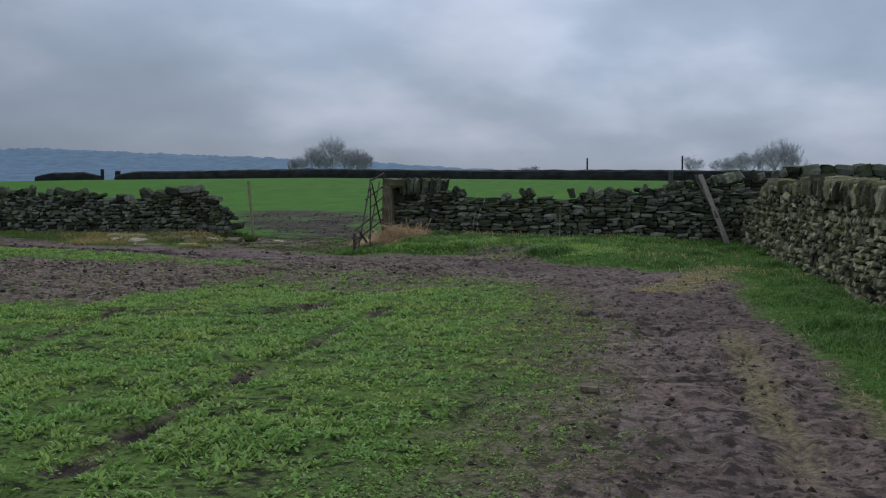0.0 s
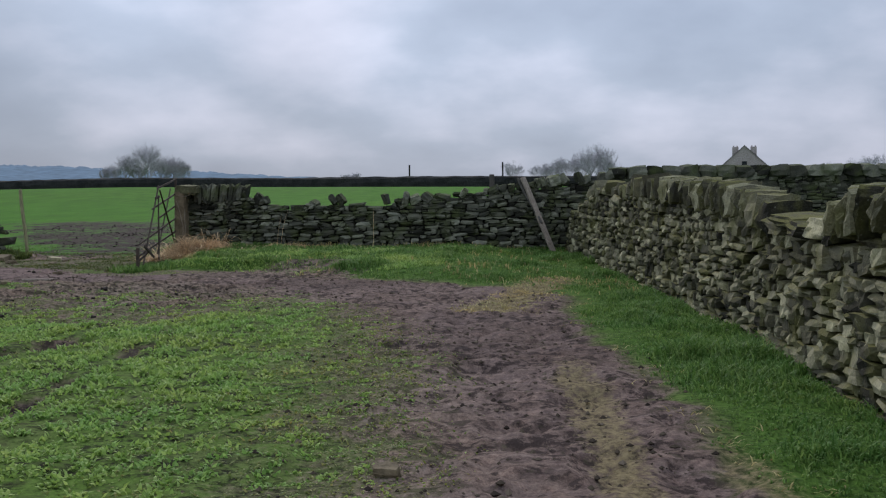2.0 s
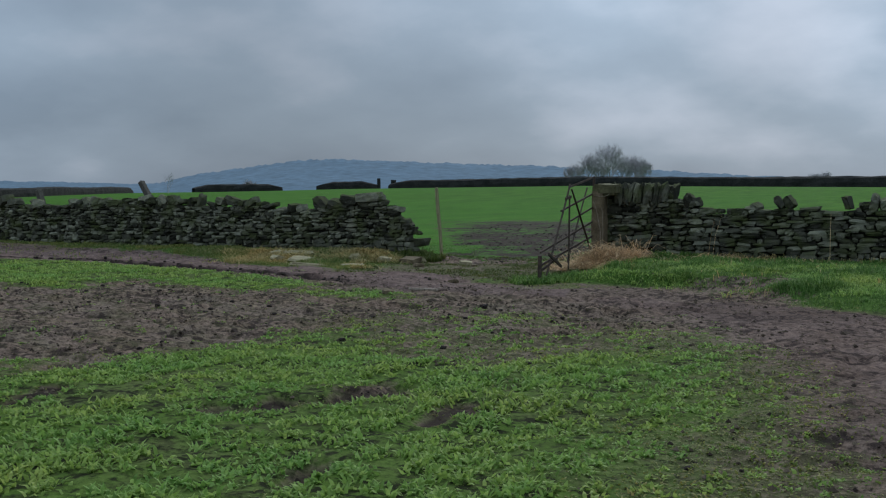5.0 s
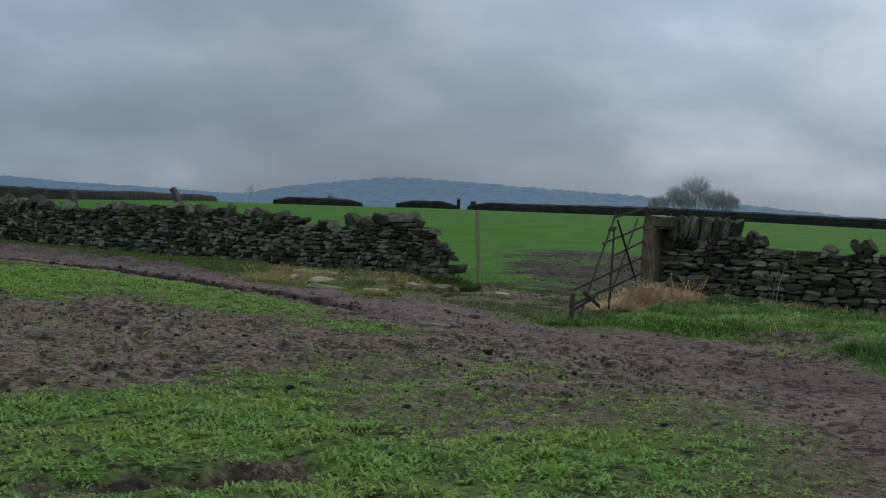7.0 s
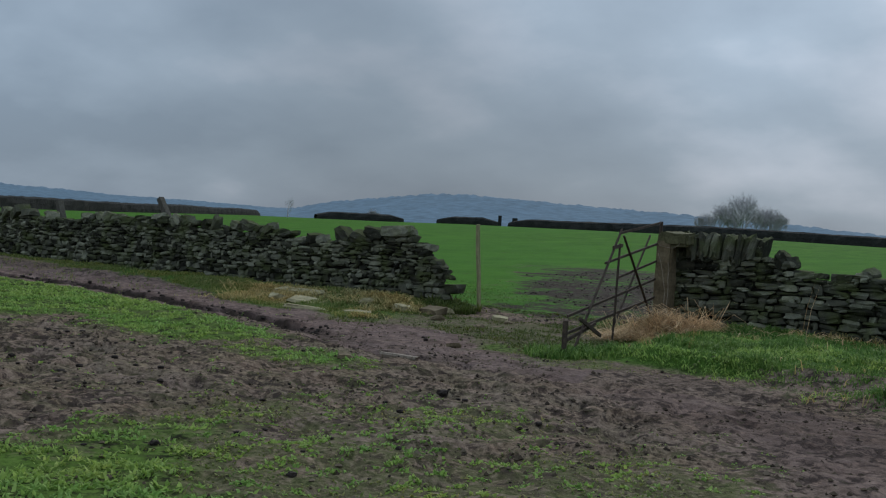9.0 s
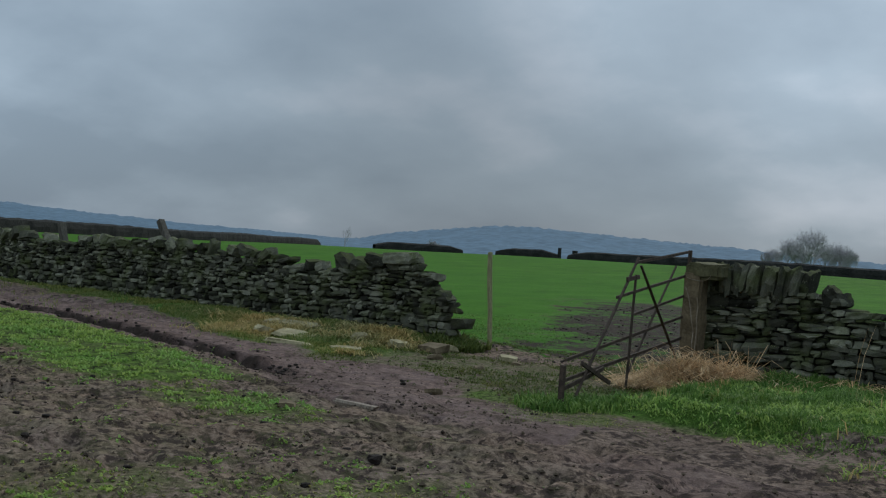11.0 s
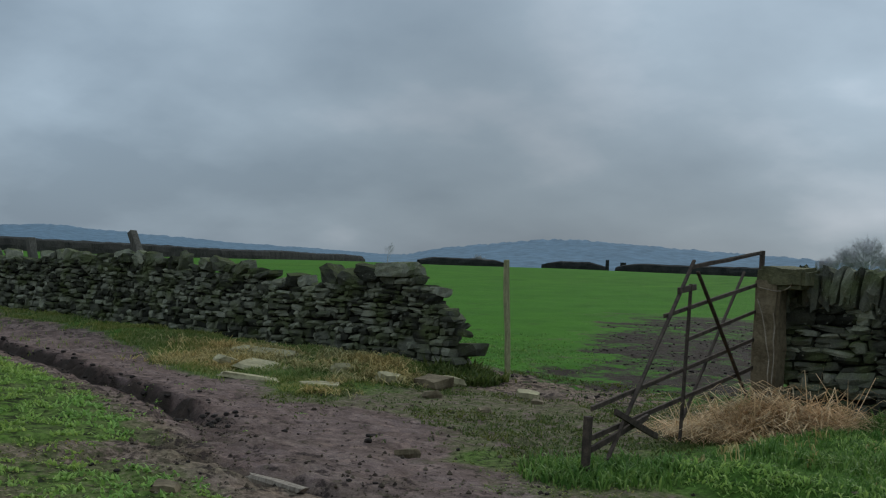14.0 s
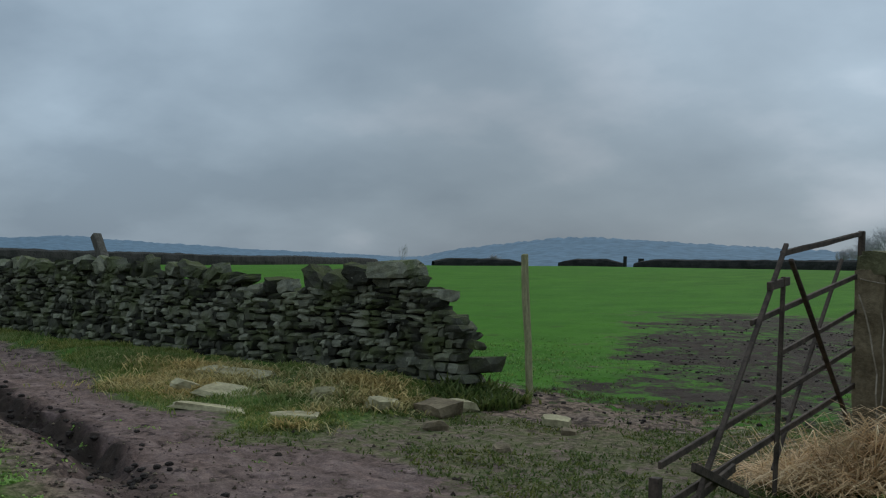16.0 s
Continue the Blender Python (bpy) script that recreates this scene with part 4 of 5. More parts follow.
for b, r, h in ((-31.25, 187, 1.6), (-32.05, 186, 1.9)):
    x, y = at_bearing(b, r, E2)
    z = float(far_height(np.array([x]), np.array([y]))[0])
    timber_post("gatepost", "dark distant gatepost at a gap in the hedge", (x, y, z), (x, y, z + h), 0.8 if h < 1.8 else 0.4, 0.5, M_HEDGE, "gatepost")
for b, r, top in ((-6.05, 240, 1.18), (-1.25, 230, 1.28)):
    x, y = at_bearing(b, r, (0, 2))
    z = float(far_height(np.array([x]), np.array([y]))[0])
    timber_post("telegraph_pole", "thin dark wooden pole beyond the far hedge", (x, y, z), (x, y, 1.5 + r * math.tan(radians(top))), 0.32, 0.32, M_HEDGE, "pole")


def hill(name, label, profile, r, seed, ragged):
    """A wooded ridge: its skyline by bearing, with a treetop edge and a front slope."""
    b0, b1 = profile[0][0], profile[-1][0]
    n = int((b1 - b0) * 14)
    bs = np.linspace(b0, b1, n)
    el_ = np.interp(bs, [p[0] for p in profile], [p[1] for p in profile])
    z = 1.5 + r * np.tan(np.radians(el_))
    tree = ragged * r * (0.0020 * (value_noise(bs * 2.2, bs * 0 + seed, 1) - 0.5) + 0.0016 * (value_noise(bs * 6.5, bs * 0, seed) - 0.4))
    v = []
    for k, (dr, fz) in enumerate(((-700, None), (-420, 0.35), (-160, 0.75), (-40, 0.94), (0, 1.0), (60, 0.97), (500, 0.2))):
        rr = r + dr
        zz = np.full(n, -40.0) if fz is None else -25 + (z + 25) * fz
        if fz is not None and fz >= 0.97:
            zz = zz + tree
        v.append(np.stack([rr * np.sin(np.radians(bs)), rr * np.cos(np.radians(bs)), zz], 1))
    v = np.concatenate(v)
    i = (np.arange(6)[:, None] * n + np.arange(n - 1)[None]).ravel()
    f = np.stack([i, i + 1, i + 1 + n, i + n], 1)
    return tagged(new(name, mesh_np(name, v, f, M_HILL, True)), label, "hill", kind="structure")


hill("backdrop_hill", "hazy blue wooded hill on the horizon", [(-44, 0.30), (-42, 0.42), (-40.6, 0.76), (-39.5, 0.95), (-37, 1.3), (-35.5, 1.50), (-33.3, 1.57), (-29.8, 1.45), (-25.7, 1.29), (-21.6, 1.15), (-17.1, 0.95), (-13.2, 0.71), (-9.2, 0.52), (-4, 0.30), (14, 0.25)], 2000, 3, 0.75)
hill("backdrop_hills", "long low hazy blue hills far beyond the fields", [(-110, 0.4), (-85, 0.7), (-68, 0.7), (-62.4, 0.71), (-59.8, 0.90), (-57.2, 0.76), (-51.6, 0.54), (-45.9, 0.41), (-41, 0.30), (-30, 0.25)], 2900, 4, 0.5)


def bare_tree(label, b, r, top, spread, seed, eye=(0, 2), name="bare_tree", kids=(5, 4, 3, 3, 3, 2), rise=0.16):
    """A leafless tree: trunk, limbs and a crown of fine twigs."""
    rr = random.Random(seed)
    x, y = at_bearing(b, r, eye)
    z = float(far_height(np.array([x]), np.array([y]))[0])
    tall = 1.5 + r * math.tan(radians(top)) - z
    t = thing(name, label, "tree", (x, y, z), "bare trees on the skyline")
    tubes = {"trunk": [], "crown": []}

    def grow(p, d, length, rad, depth):
        q = p + d * length
        # the crown keeps to a rounded dome
        out = math.hypot(math.hypot(q.x, q.y) / (0.42 * spread * tall), (q.z - 0.56 * tall) / (0.44 * tall))
        if depth > 1 and out > 1:
            q = p + d * length * 0.35
        key = "trunk" if depth == 0 else "crown"
        tubes[key].append((p, q, rad, rad * 0.68))
        if depth >= 6 or (depth > 2 and out > 1.12):
            return
        for _ in range(kids[depth]):
            axis_v = Vector((rr.gauss(0, 1), rr.gauss(0, 1), rr.gauss(0, 0.55))).normalized()
            nd = (d * 0.9 + axis_v * 0.72 * spread + Vector((0, 0, rise))).normalized()
            start = p.lerp(q, rr.uniform(0.45, 1.0))
            grow(start, nd, tall * 0.26 * 0.74 ** depth * rr.uniform(0.8, 1.15), max(rad * 0.56, 0.014), depth + 1)
    grow(Vector((0, 0, -0.3)), Vector((0, 0, 1)), tall * 0.20, tall * 0.016, 0)
    peak = max(s[1].z for k in tubes for s in tubes[k])
    for key, segs in tubes.items():
        v, f = [], []
        for p, q, ra, rb in segs:
            d = (q - p).normalized()
            u = d.orthogonal().normalized()
            w = d.cross(u)
            o = len(v)
            for c, rad in ((p, ra), (q, rb)):
                for k in range(3):
                    a = k * 2.0944
                    pt = (c + (u * math.cos(a) + w * math.sin(a)) * rad) * (tall / peak)
                    v.append(tuple(pt))
            f += [(o + k, o + (k + 1) % 3, o + 3 + (k + 1) % 3, o + 3 + k) for k in range(3)]
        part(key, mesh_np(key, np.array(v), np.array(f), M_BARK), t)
    return t


TREE = "bare winter tree with fine twigs on the skyline"
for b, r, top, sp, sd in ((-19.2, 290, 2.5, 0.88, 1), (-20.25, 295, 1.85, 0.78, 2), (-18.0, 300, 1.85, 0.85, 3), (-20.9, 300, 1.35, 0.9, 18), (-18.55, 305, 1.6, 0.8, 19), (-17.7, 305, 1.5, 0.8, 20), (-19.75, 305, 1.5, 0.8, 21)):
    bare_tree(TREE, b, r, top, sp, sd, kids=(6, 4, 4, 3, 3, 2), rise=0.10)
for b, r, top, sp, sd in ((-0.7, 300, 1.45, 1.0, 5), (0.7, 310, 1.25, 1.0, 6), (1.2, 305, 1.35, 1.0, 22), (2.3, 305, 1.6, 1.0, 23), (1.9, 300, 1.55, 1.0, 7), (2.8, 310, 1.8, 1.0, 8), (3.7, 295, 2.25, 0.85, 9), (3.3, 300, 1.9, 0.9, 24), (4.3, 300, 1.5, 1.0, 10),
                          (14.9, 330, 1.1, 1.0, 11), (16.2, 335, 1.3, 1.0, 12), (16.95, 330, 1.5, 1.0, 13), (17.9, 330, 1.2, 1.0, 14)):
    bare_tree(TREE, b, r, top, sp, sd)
bare_tree("small bare shrub standing behind the far hedge", -9.05, 175, 0.85, 1.2, 15, name="bare_shrub")
bare_tree("thin bare sapling standing at the field edge", -43.4, 165, 0.95, 0.8, 16, (-3.3, 15.8), "bare_sapling", (3, 2, 2, 2, 1, 1))
bare_tree("small bare shrub standing behind the far hedge", -38.6, 260, 0.62, 1.2, 17, (-3.3, 15.8), "bare_shrub")


def house():
    r, b = 190.0, 10.85
    x, y = at_bearing(b, r, (-0.1, 1.8))
    z = 0.0
    h = thing("house", "brown stone house gable with two chimneys beyond the wall", "house", (x, y, z))
    h.rotation_euler = (0, 0, radians(-b))
    w, ridge, eaves, deep = 3.75, 7.9, 4.5, 9.0
    bm = bmesh.new()
    f = [bm.verts.new(p) for p in ((-w, 0, -2), (w, 0, -2), (w, 0, eaves), (0, 0, ridge), (-w, 0, eaves))]
    face = bm.faces.new(f)
    out = bmesh.ops.extrude_face_region(bm, geom=[face])
    bmesh.ops.translate(bm, vec=(0, deep, 0), verts=[g for g in out["geom"] if isinstance(g, bmesh.types.BMVert)])
    bmesh.ops.recalc_face_normals(bm, faces=bm.faces)
    part("wall", (bm, M_RENDER), h)
    for s in (-1, 1):
        bm = bmesh.new()
        q = [bm.verts.new(p) for p in ((s * (w + 0.25), -0.2, eaves - 0.15), (0, -0.2, ridge + 0.06), (0, deep + 0.2, ridge + 0.06), (s * (w + 0.25), deep + 0.2, eaves - 0.15))]
        bm.faces.new(q)
        bmesh.ops.solidify(bm, geom=bm.faces[:], thickness=0.14)
        part("roof", (bm, M_SLATE), h)
    for cx in (-1.45, 1.45):
        bm = bar((cx, 0.7, 4.5), (cx, 0.7, 7.7), 1.0, 0.8, 0.05)
        c = part("chimney", (bm, M_RENDER), h)
        for k in (-0.28, 0.28):
            part("chimney_pot", (bar((cx + k, 0.7, 7.68), (cx + k, 0.7, 7.9), 0.24, 0.24, 0.03), M_RENDER), c)
    part("window", (bar((0, -0.03, 4.4), (0, -0.03, 5.3), 0.8, 0.08, 0.01), M_GLASS), h)
    return h


house()

# ---- clods, corn and grass ----


def scatter_lumps(name, label, pts, size, material, category):
    r = np.random.default_rng(21)
    z = height(pts[:, 0], pts[:, 1])
    v = []
    for p, zz, s in zip(pts, z, size):
        a = r.uniform(0, 6.28)
        m = np.array([[math.cos(a), -math.sin(a), 0], [math.sin(a), math.cos(a), 0], [0, 0, r.uniform(0.4, 0.75)]]) * s
        q = SHAPES[r.integers(16)]
        q = 0.55 * q / np.linalg.norm(q, axis=1, keepdims=True) * (0.5 + 0.5 * r.random((26, 1)) ** 0.4) + 0.25 * q
        v.append(q @ m.T + np.array([p[0], p[1], zz + 0.18 * s]))
    v = np.concatenate(v)
    f = (QUADS[None] + 26 * np.arange(len(pts))[:, None, None]).reshape(-1, 4)
    return tagged(new(name, mesh_np(name, v, f, material)), label, category, kind="stuff")


def spread(n, x0, x1, y0, y1, keep):
    x, y = rng.uniform(x0, x1, n), rng.uniform(y0, y1, n)
    ok = rng.random(n) < keep(x, y)
    return np.stack([x[ok], y[ok]], 1)


def clods():
    p = spread(13000, -19, 1.5, 4, 22.5, lambda x, y: np.where(y > 18.3, 0.35, 1.0) * zones(x, y)[0] * (0.25 + 0.6 * sstep(0.45, 0.65, fbm(x, y, 1.5, 2, 2))) * np.where(x > track_left(y) - 0.5, 0.008, 0.6))
    s = 0.014 + 0.045 * rng.random(len(p)) ** 4
    s[(rng.random(len(p)) < 0.03) & (p[:, 1] > 14.5)] *= 2.1
    return scatter_lumps("soil_clods", "small dark clods of churned soil", p, s, M_CLOD, "clods")


clods()


def crumbs():
    """Small broken crumbs of soil that roughen the bare ground."""
    p = spread(110000, -17, 1.2, 4.2, 24, lambda x, y: zones(x, y)[0] * (0.2 + 0.8 * sstep(0.42, 0.62, fbm(x, y, 0.7, 2, 3))) * sstep(16, 9, np.hypot(x + 4, y - 13)) * np.where((x > track_left(y) - 0.3) | (y > rut_y(x)), 0.25, 0.6))
    n = len(p)
    s = 0.007 + 0.020 * rng.random(n) ** 3
    z = height(p[:, 0], p[:, 1])
    octa = np.array([(1, 0, 0), (0, 1, 0), (-1, 0, 0), (0, -1, 0), (0, 0, 0.75), (0, 0, -0.7)])
    v = octa[None] * s[:, None, None] * rng.uniform(0.6, 1.4, (n, 6, 1)) + np.stack([p[:, 0], p[:, 1], z + 0.15 * s], 1)[:, None]
    tri = np.array([(0, 1, 4), (1, 2, 4), (2, 3, 4), (3, 0, 4), (1, 0, 5), (2, 1, 5), (3, 2, 5), (0, 3, 5)])
    f = (tri[None] + 6 * np.arange(n)[:, None, None]).reshape(-1, 3)
    return tagged(new("soil_crumbs", mesh_np("soil_crumbs", v.reshape(-1, 3), f, M_CRUMB)), "fine crumbs of trodden brown soil", "soil", kind="stuff")


crumbs()


def trench_clods():
    x = rng.uniform(-20, -10.2, 700)
    y = rut_y(x) + rng.normal(-0.16, 0.17, 700)
    s = 0.012 + 0.055 * rng.random(700) ** 4
    return scatter_lumps("trench_clods", "dark wet clods broken from the edge of the wheel rut", np.stack([x, y], 1), s, M_CLOD, "clods")


trench_clods()


def far_clods():
    p = spread(9000, -18, -6.0, 25.8, 44, lambda x, y: sstep(0.5, 0.9, zones(x, y)[0]) * (0.1 + 0.7 * sstep(0.45, 0.6, fbm(x, y, 0.9, 2, 2))))
    return scatter_lumps("field_clods", "dark clods of poached mud beyond the gap", p, 0.018 + 0.04 * rng.random(len(p)) ** 4, M_CLOD, "clods")


far_clods()


def blades(name, label, category, pts, length, width, lean, material, per=1, sink=0.01, scatter=0.02, droop=0.0, lift=None, low=0.45, stoop=0.45):
    """Many bent blades, each of three triangles, standing on the ground at pts."""
    n = len(pts) * per
    p = np.repeat(pts, per, 0) + rng.normal(0, scatter, (n, 2))
    ln = np.repeat(length, per) * rng.uniform(0.6, 1.2, n)
    z = height(p[:, 0], p[:, 1]) - sink
    if lift is not None:
        z = z + np.repeat(lift, per) * rng.uniform(0.6, 1.0, n)
    a = rng.uniform(0, 2 * math.pi, n)
    k = rng.uniform(low, 1.0, n) * lean
    dx, dy = np.cos(a), np.sin(a)
    b = a + rng.normal(math.pi / 2, 0.6, n)
    wx, wy = np.cos(b) * width / 2, np.sin(b) * width / 2
    out = np.empty((n, 5, 3), np.float32)
    up1, up2 = np.sqrt(np.maximum(1 - (stoop * k) ** 2, 0.02)), np.sqrt(np.maximum(1 - np.minimum(k, 0.97) ** 2, 0.02))
    mx, my, mz = p[:, 0] + dx * ln * 0.5 * stoop * k, p[:, 1] + dy * ln * 0.5 * stoop * k, z + 0.5 * ln * up1
    tx, ty, tz = mx + dx * ln * 0.5 * k, my + dy * ln * 0.5 * k, mz + 0.5 * ln * (up2 - droop * k)
    out[:, 0] = np.stack([p[:, 0] - wx, p[:, 1] - wy, z], 1)
    out[:, 1] = np.stack([p[:, 0] + wx, p[:, 1] + wy, z], 1)
    out[:, 2] = np.stack([mx - wx, my - wy, mz], 1)
    out[:, 3] = np.stack([mx + wx, my + wy, mz], 1)
    out[:, 4] = np.stack([tx, ty, np.maximum(tz, z + 0.01)], 1)
    tri = np.array([(0, 1, 3), (0, 3, 2), (2, 3, 4)])
    f = (tri[None] + 5 * np.arange(n)[:, None, None]).reshape(-1, 3)
    return tagged(new(name, mesh_np(name, out.reshape(-1, 3), f, material)), label, category, kind="stuff")


def corn():
    # drilled in rows that run with the wheel lines
    u, s = np.array([-0.07, 0.9975]), 0.165
    a, b = np.meshgrid(np.arange(-20, 4, s), np.arange(2.5, 24, 0.052))
    row = np.random.default_rng(3).random(a.shape[1])
    weak = np.broadcast_to(np.where(row < 0.16, 0.3, 1.0)[None], a.shape).ravel()
    a, b = a.ravel() + rng.normal(0, 0.022, a.size), b.ravel() + rng.uniform(-0.04, 0.04, b.size)
    x, y = a * u[1] + b * u[0], b * u[1] - a * u[0]
    ok = (y > 3.6 + 1.2 * rng.random(len(y)) ** 2) & (y < 22.5) & ~((x > -9.7) & (y > 19.7)) & (x > -19 + 1.5 * rng.random(len(x)) ** 2) & (x < track_right(y) - 0.2) & ~((x < -11.5 + rng.normal(0, 0.7, len(x))) & (y < 9 + rng.normal(0, 0.7, len(x))))
    x, y, weak = x[ok], y[ok], weak[ok]
    mud, dry, lush, far, damp_shade = zones(x, y)
    thin = 1 - 0.15 * sstep(-2.2, 0.2, x - track_left(y)) * (y < 18)
    keep = np.clip(1.25 - 1.30 * mud, np.where(x < track_left(y), 0.05, 0.0), 1) * (0.55 + 0.45 * sstep(0.34, 0.54, fbm(x, y, 0.4, 3, 4))) * thin * weak * (0.10 + 0.90 * sstep(0.36, 0.50, fbm(x, y, 0.15, 2, 5)))
    keep = keep * np.where(np.hypot(x + 4, y - 9) > 9.5, 0.75, 1.0)
    ok = rng.random(len(x)) < keep
    x, y = x[ok], y[ok]
    tall = (0.048 + 0.052 * fbm(x, y, 1.3, 2, 3)) * (1 - 0.6 * mud[ok]) * (1 - 0.25 * sstep(-1.8, 0.0, x - track_left(y)))
    return blades("young_corn", "young green winter corn growing in thin rows", "crop", np.stack([x, y], 1), tall, 0.020, 1.0, M_CROP, 14, scatter=0.032, droop=0.5, low=0.55, stoop=0.75)


corn()


def sparse_shoots():
    """Thin trodden shoots where the corn gives way to the track and the churned ground."""
    def keep(x, y):
        m = zones(x, y)[0]
        return sstep(0.1, 0.35, m) * sstep(0.98, 0.55, m) * (0.2 + 0.8 * sstep(0.38, 0.6, fbm(x, y, 0.5, 2, 1))) * (y < 21.5) * (x < track_right(y) - 0.4) * np.where(y > 13.5, 0.5, 1.0) + 0.5 * sstep(-2.0, -0.9, x - track_left(y)) * sstep(0.6, -0.2, x - track_left(y)) * (y < 16)
    p = spread(110000, -13, 0.5, 4.2, 21.5, keep)
    return blades("trodden_shoots", "thin trodden shoots at the edge of the bare mud", "crop", p, 0.025 + 0.03 * rng.random(len(p)), 0.012, 1.0, M_ROUGH, 3, scatter=0.035, droop=0.5, low=0.7, stoop=0.8)


sparse_shoots()


def far_corn():
    p = spread(6000, -17, -6.5, 26.4, 36, lambda x, y: np.clip(1.1 - 1.4 * zones(x, y)[0], 0, 1) * sstep(36, 28, y))
    return blades("young_corn", "young green corn in the field beyond the gap", "crop", p, 0.035 + 0.04 * rng.random(len(p)), 0.014, 1.0, M_LUSH, 6, scatter=0.05, droop=0.3, low=0.6, stoop=0.7)


far_corn()


def in_strip(x, y):
    return sstep(0.05, 0.40, off_track(x, y) + 0.5 * (fbm(x, y, 0.7, 2, 1) - 0.5)) * (x < right_wall_x(y) + 0.05) * (y < BACK_Y + 0.05) * (1 - 0.93 * dry_path(x, y, 0.0)) * (1 - 0.9 * sstep(1.25, 0.85, np.hypot((x + 6.98) / 0.74, (y - 24.15) / 0.75)))


def verge():
    p = spread(165000, -7.9, 2.2, 4.0, 25.35, in_strip)
    clump = fbm(p[:, 0], p[:, 1], 0.55, 3, 2)
    keep = rng.random(len(p)) < (0.30 + 0.9 * clump) * np.where((p[:, 1] > 20) & (p[:, 0] < 0), 0.65, 1.0)
    p, clump = p[keep], clump[keep]
    edge = sstep(0.1, 0.7, off_track(p[:, 0], p[:, 1]))
    blades("verge_grass", "lush green grass growing at the foot of the walls", "grass", p, (0.035 + 0.32 * clump ** 3) * (0.40 + 0.60 * edge), 0.0105, 1.0, M_LUSH, 3, scatter=0.02, droop=0.45, low=0.5)
    g = spread(12000, -6.6, -1.5, 20.3, 24.2, lambda x, y: in_strip(x, y) * sstep(0.40, 0.58, fbm(x + 3, y, 0.9, 2, 4)) * sstep(24.2, 23.2, y))
    blades("short_verge_grass", "short light green grass on the verge by the gate", "grass", g, 0.05 + 0.06 * rng.random(len(g)), 0.014, 1.0, M_CROP, 3, scatter=0.03, droop=0.45, low=0.6, stoop=0.7)
    q = spread(2600, -7.6, 2.0, 17, 25.35, lambda x, y: in_strip(x, y) * (0.06 + 0.5 * sstep(24.3, 25.0, y) + 0.9 * sstep(0.5, 0.65, fbm(x + 9, y, 0.9, 2, 3))))
    blades("dry_verge_grass", "dry straw-coloured stems among the green grass", "grass", q, 0.09 + 0.11 * rng.random(len(q)), 0.009, 1.0, M_DULL, 3, droop=0.6, low=0.6)


verge()


def tan_path():
    p = spread(12000, -1.5, 1.4, 14.4, 20.6, lambda x, y: 0.6 * dry_path(x, y, 0.0))
    blades("trodden_grass", "flattened tan grass on the worn path into the corner", "grass", p, 0.04 + 0.07 * rng.random(len(p)), 0.009, 1.0, M_DULL, 3, droop=0.5, low=0.8, stoop=0.95)
    q = spread(4500, -7, 1.7, 4.5, 21.5, lambda x, y: sstep(0.35, 0.05, np.abs(off_track(x, y) - 0.12)) * np.where(y < 9.5, 1.0, 0.15 + 0.85 * sstep(0.52, 0.62, fbm(x, y, 0.8, 2, 6))))
    blades("verge_straw", "dry straw at the edge of the grass verge", "grass", q, 0.05 + 0.07 * rng.random(len(q)), 0.008, 1.0, M_DULL, 3, droop=0.5, low=0.8, stoop=0.95)


tan_path()


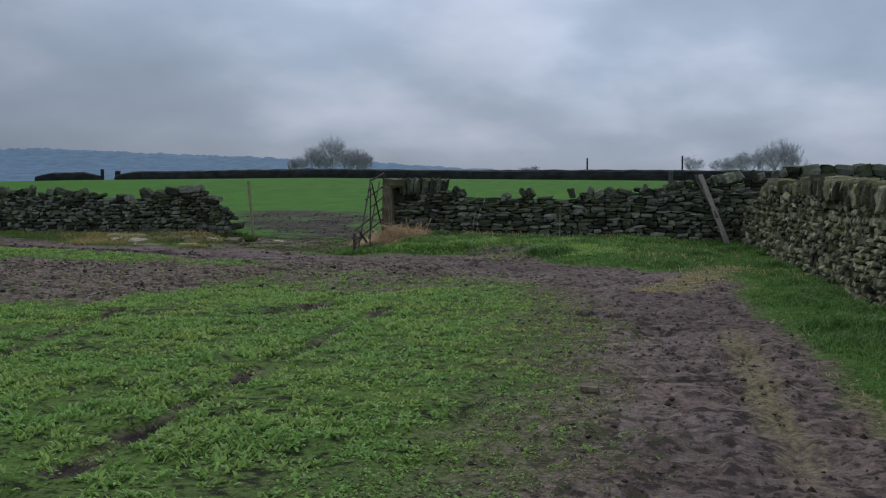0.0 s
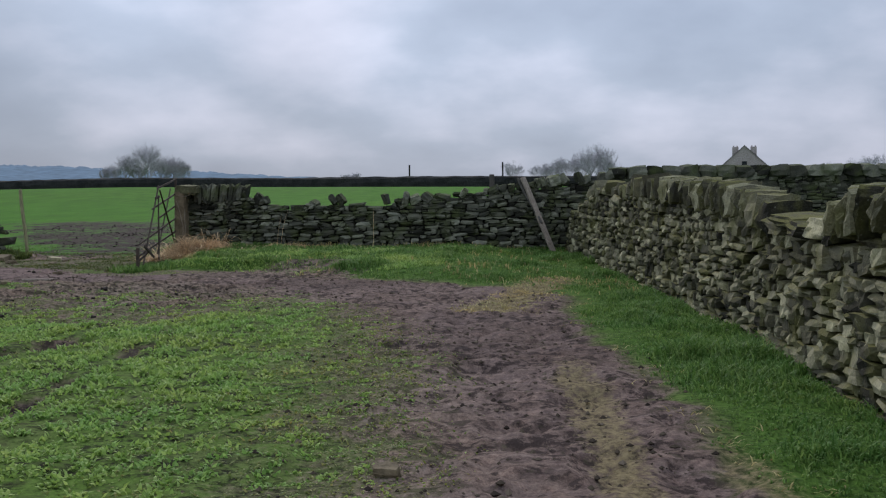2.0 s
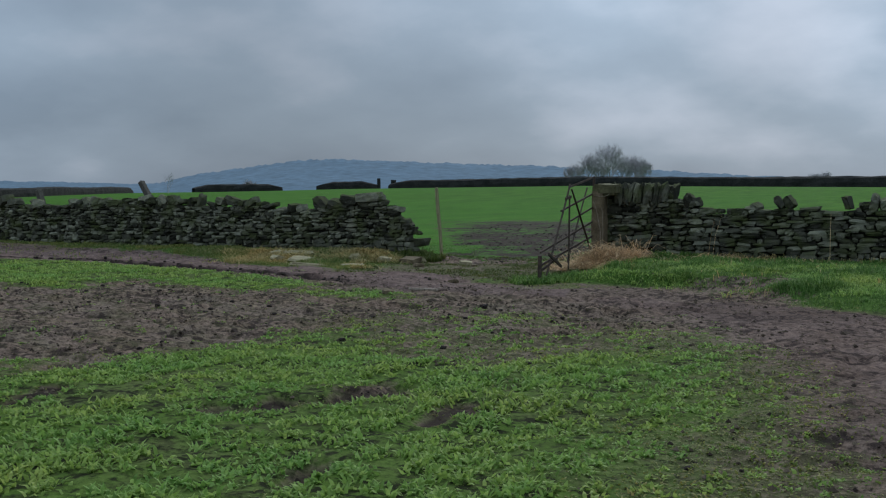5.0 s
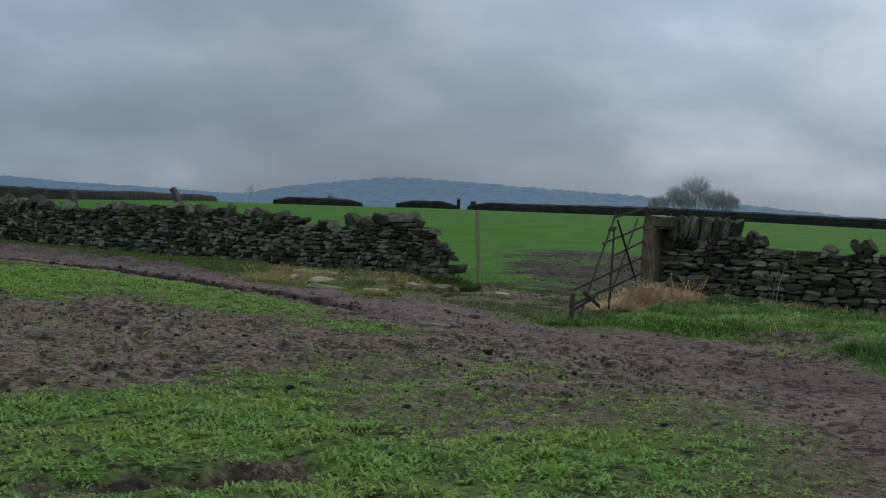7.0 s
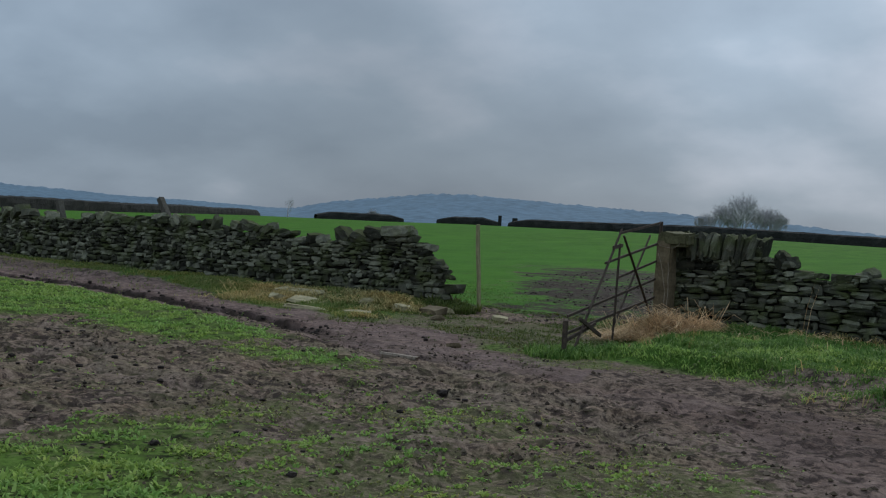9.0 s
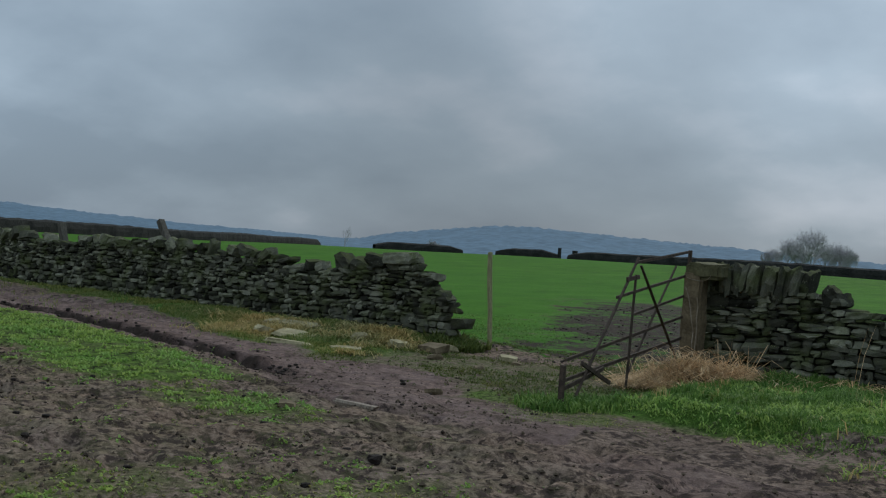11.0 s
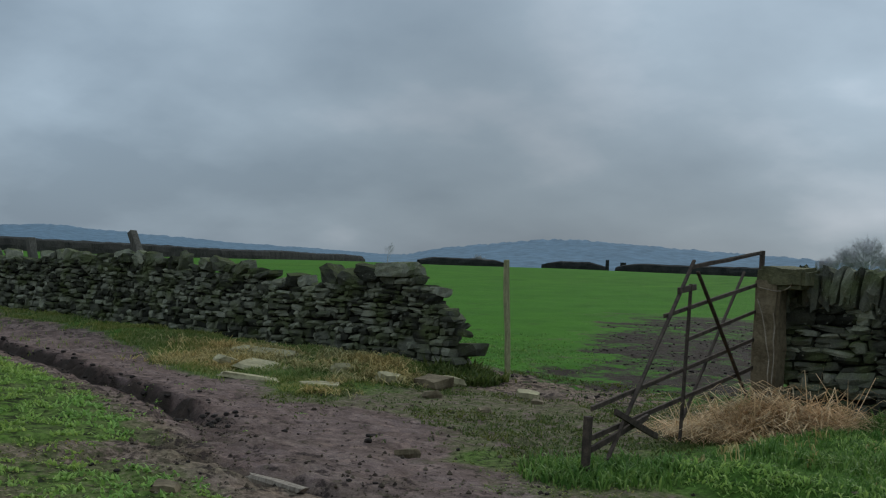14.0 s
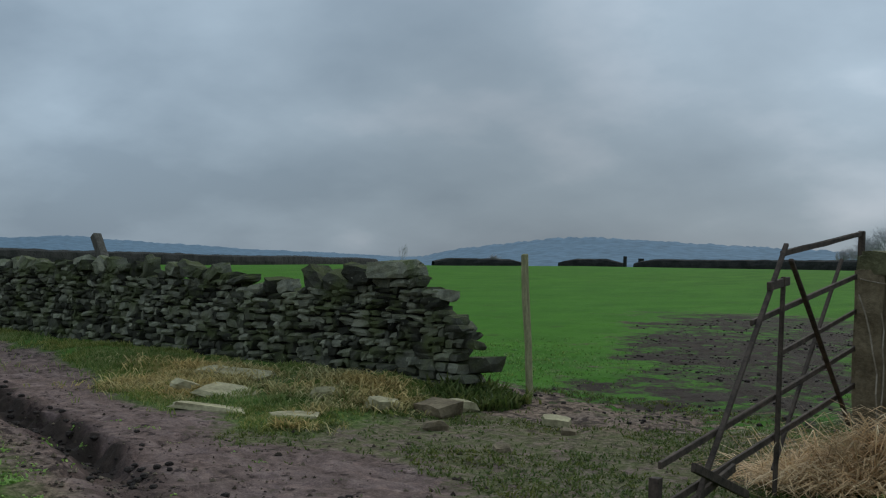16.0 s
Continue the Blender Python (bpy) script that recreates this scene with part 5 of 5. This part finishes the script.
def bank():
    p = spread(50000, -31, -10.9, 22.4, 25.6, lambda x, y: sstep(22.6, 23.4, y + 0.8 * (fbm(x, y, 0.9, 2, 1) - 0.5)) * (0.15 + 0.85 * sstep(0.38, 0.62, fbm(x, y, 0.6, 2, 4))) * (1 - 0.96 * sstep(0.25, 0.6, zones(x, y)[0])))
    blades("bank_grass", "rough olive grass on the bank below the wall", "grass", p, 0.045 + 0.12 * fbm(p[:, 0], p[:, 1], 0.5, 2, 2) ** 1.5, 0.010, 1.0, M_ROUGH, 3, scatter=0.03, droop=0.4, low=0.5, stoop=0.6)
    q = spread(5500, -15, -10.9, 23.2, 25.0, lambda x, y: sstep(0.50, 0.64, fbm(x, y, 0.8, 2, 5)) * (1 - 0.96 * sstep(0.25, 0.6, zones(x, y)[0])))
    blades("dead_bank_grass", "flattened dead grass among the flagstones", "grass", q, 0.12 + 0.14 * rng.random(len(q)), 0.010, 1.0, M_DULL, 3, droop=0.6, stoop=0.92, low=0.7)
    g = spread(48000, -11.6, -6.9, 21.5, 27.5, lambda x, y: (1 - zones(x, y)[0]) * (0.05 + 0.6 * sstep(0.4, 0.65, fbm(x, y, 0.6, 2, 4))))
    blades("gap_grass", "short worn grass in the gap between the walls", "grass", g, 0.03 + 0.05 * rng.random(len(g)), 0.012, 1.0, M_GAP, 3, droop=0.4, low=0.6, stoop=0.7)
    n = spread(2600, -11.9, -11.0, 25.0, 26.3, lambda x, y: sstep(0.6, 0.2, np.hypot(x + 11.35, y - 25.75)))
    blades("nettles", "low dark green weeds at the broken wall end", "weeds", n, 0.07 + 0.14 * rng.random(len(n)), 0.026, 1.0, M_GAP, 2, droop=0.2)
    tufts = np.concatenate([rng.normal((cx, cy), (sx, 0.12), (k, 2)) for cx, cy, sx, k in ((-12.75, 25.05, 0.22, 260), (-12.2, 25.0, 0.25, 300), (-11.75, 24.55, 0.2, 200), (-12.35, 24.35, 0.3, 200), (-13.4, 24.3, 0.3, 130), (-15.2, 24.6, 0.5, 160))])
    blades("straw_tufts", "pale dead grass hanging in tufts among the flagstones", "dead grass", tufts, 0.12 + 0.18 * rng.random(len(tufts)), 0.014, 1.0, M_DULL, 2, scatter=0.08, droop=0.9, stoop=0.85, low=0.7)
    w = spread(3500, -7.9, -6.4, 21.0, 22.7, lambda x, y: sstep(0.65, 0.2, np.hypot(x + 7.0, y - 21.85)))
    blades("gate_grass", "green grass grown up under the sagging gate", "grass", w, 0.06 + 0.11 * rng.random(len(w)), 0.014, 1.0, M_LUSH, 3, droop=0.35)


bank()


def straw_heap():
    def form(x, y):
        return np.clip(1 - np.hypot((x + 6.98) / 0.80, (y - 24.25) / 0.74), 0, 1) ** 0.7

    # the matted body of the heap, coloured dark as gap shade under its loose stems
    xs, ys = np.arange(-7.9, -5.3, 0.05), np.arange(23.4, 25.3, 0.05)
    X, Y = np.meshgrid(xs, ys)
    x, y = X.ravel(), Y.ravel()
    z = height(x, y) - 0.06 + 0.27 * form(x, y) * (0.05 + 1.7 * fbm(x, y, 0.30, 2, 2))
    i = (np.arange(len(ys) - 1)[:, None] * len(xs) + np.arange(len(xs) - 1)[None]).ravel()
    me = mesh_np("dead_grass_heap", np.stack([x, y, z], 1), np.stack([i, i + 1, i + 1 + len(xs), i + len(xs)], 1), M_MAT, True)
    tagged(new("dead_grass_heap", me), "matted heap of pale dead grass at the foot of the gatepost", "dead grass", kind="stuff")
    p = spread(9000, -8.2, -4.4, 23.4, 25.25, lambda x, y: np.minimum(1, 2 * form(x, y)) + 0.035 * sstep(24.0, 24.8, y))
    blades("dead_grass_stems", "loose pale dead stems lying over the heap", "dead grass", p, 0.22 + 0.38 * rng.random(len(p)), 0.010, 1.0, M_STRAW, 2, scatter=0.07, droop=0.75, lift=0.30 * form(p[:, 0], p[:, 1]) * (0.10 + 1.65 * fbm(p[:, 0], p[:, 1], 0.30, 2, 2)), low=0.92, stoop=0.985)
    t = spread(260, -7.9, -6.1, 23.7, 25.1, lambda x, y: np.minimum(1, 1.6 * form(x, y)))
    blades("long_dead_stems", "long bent dead stems sticking out of the heap", "dead grass", t, 0.45 + 0.5 * rng.random(len(t)), 0.007, 1.0, M_STRAW, 2, scatter=0.06, droop=0.7, lift=0.25 * form(t[:, 0], t[:, 1]), low=0.8, stoop=0.80)
    s = spread(14, -7.3, -3.0, 24.4, 25.2, lambda x, y: 0.5 + 0 * x)
    blades("dead_stalks", "tall thin dead stalks in front of the wall", "dead grass", s, 0.5 + 0.35 * rng.random(len(s)), 0.009, 0.5, M_STRAW, 1, low=0.1)


straw_heap()
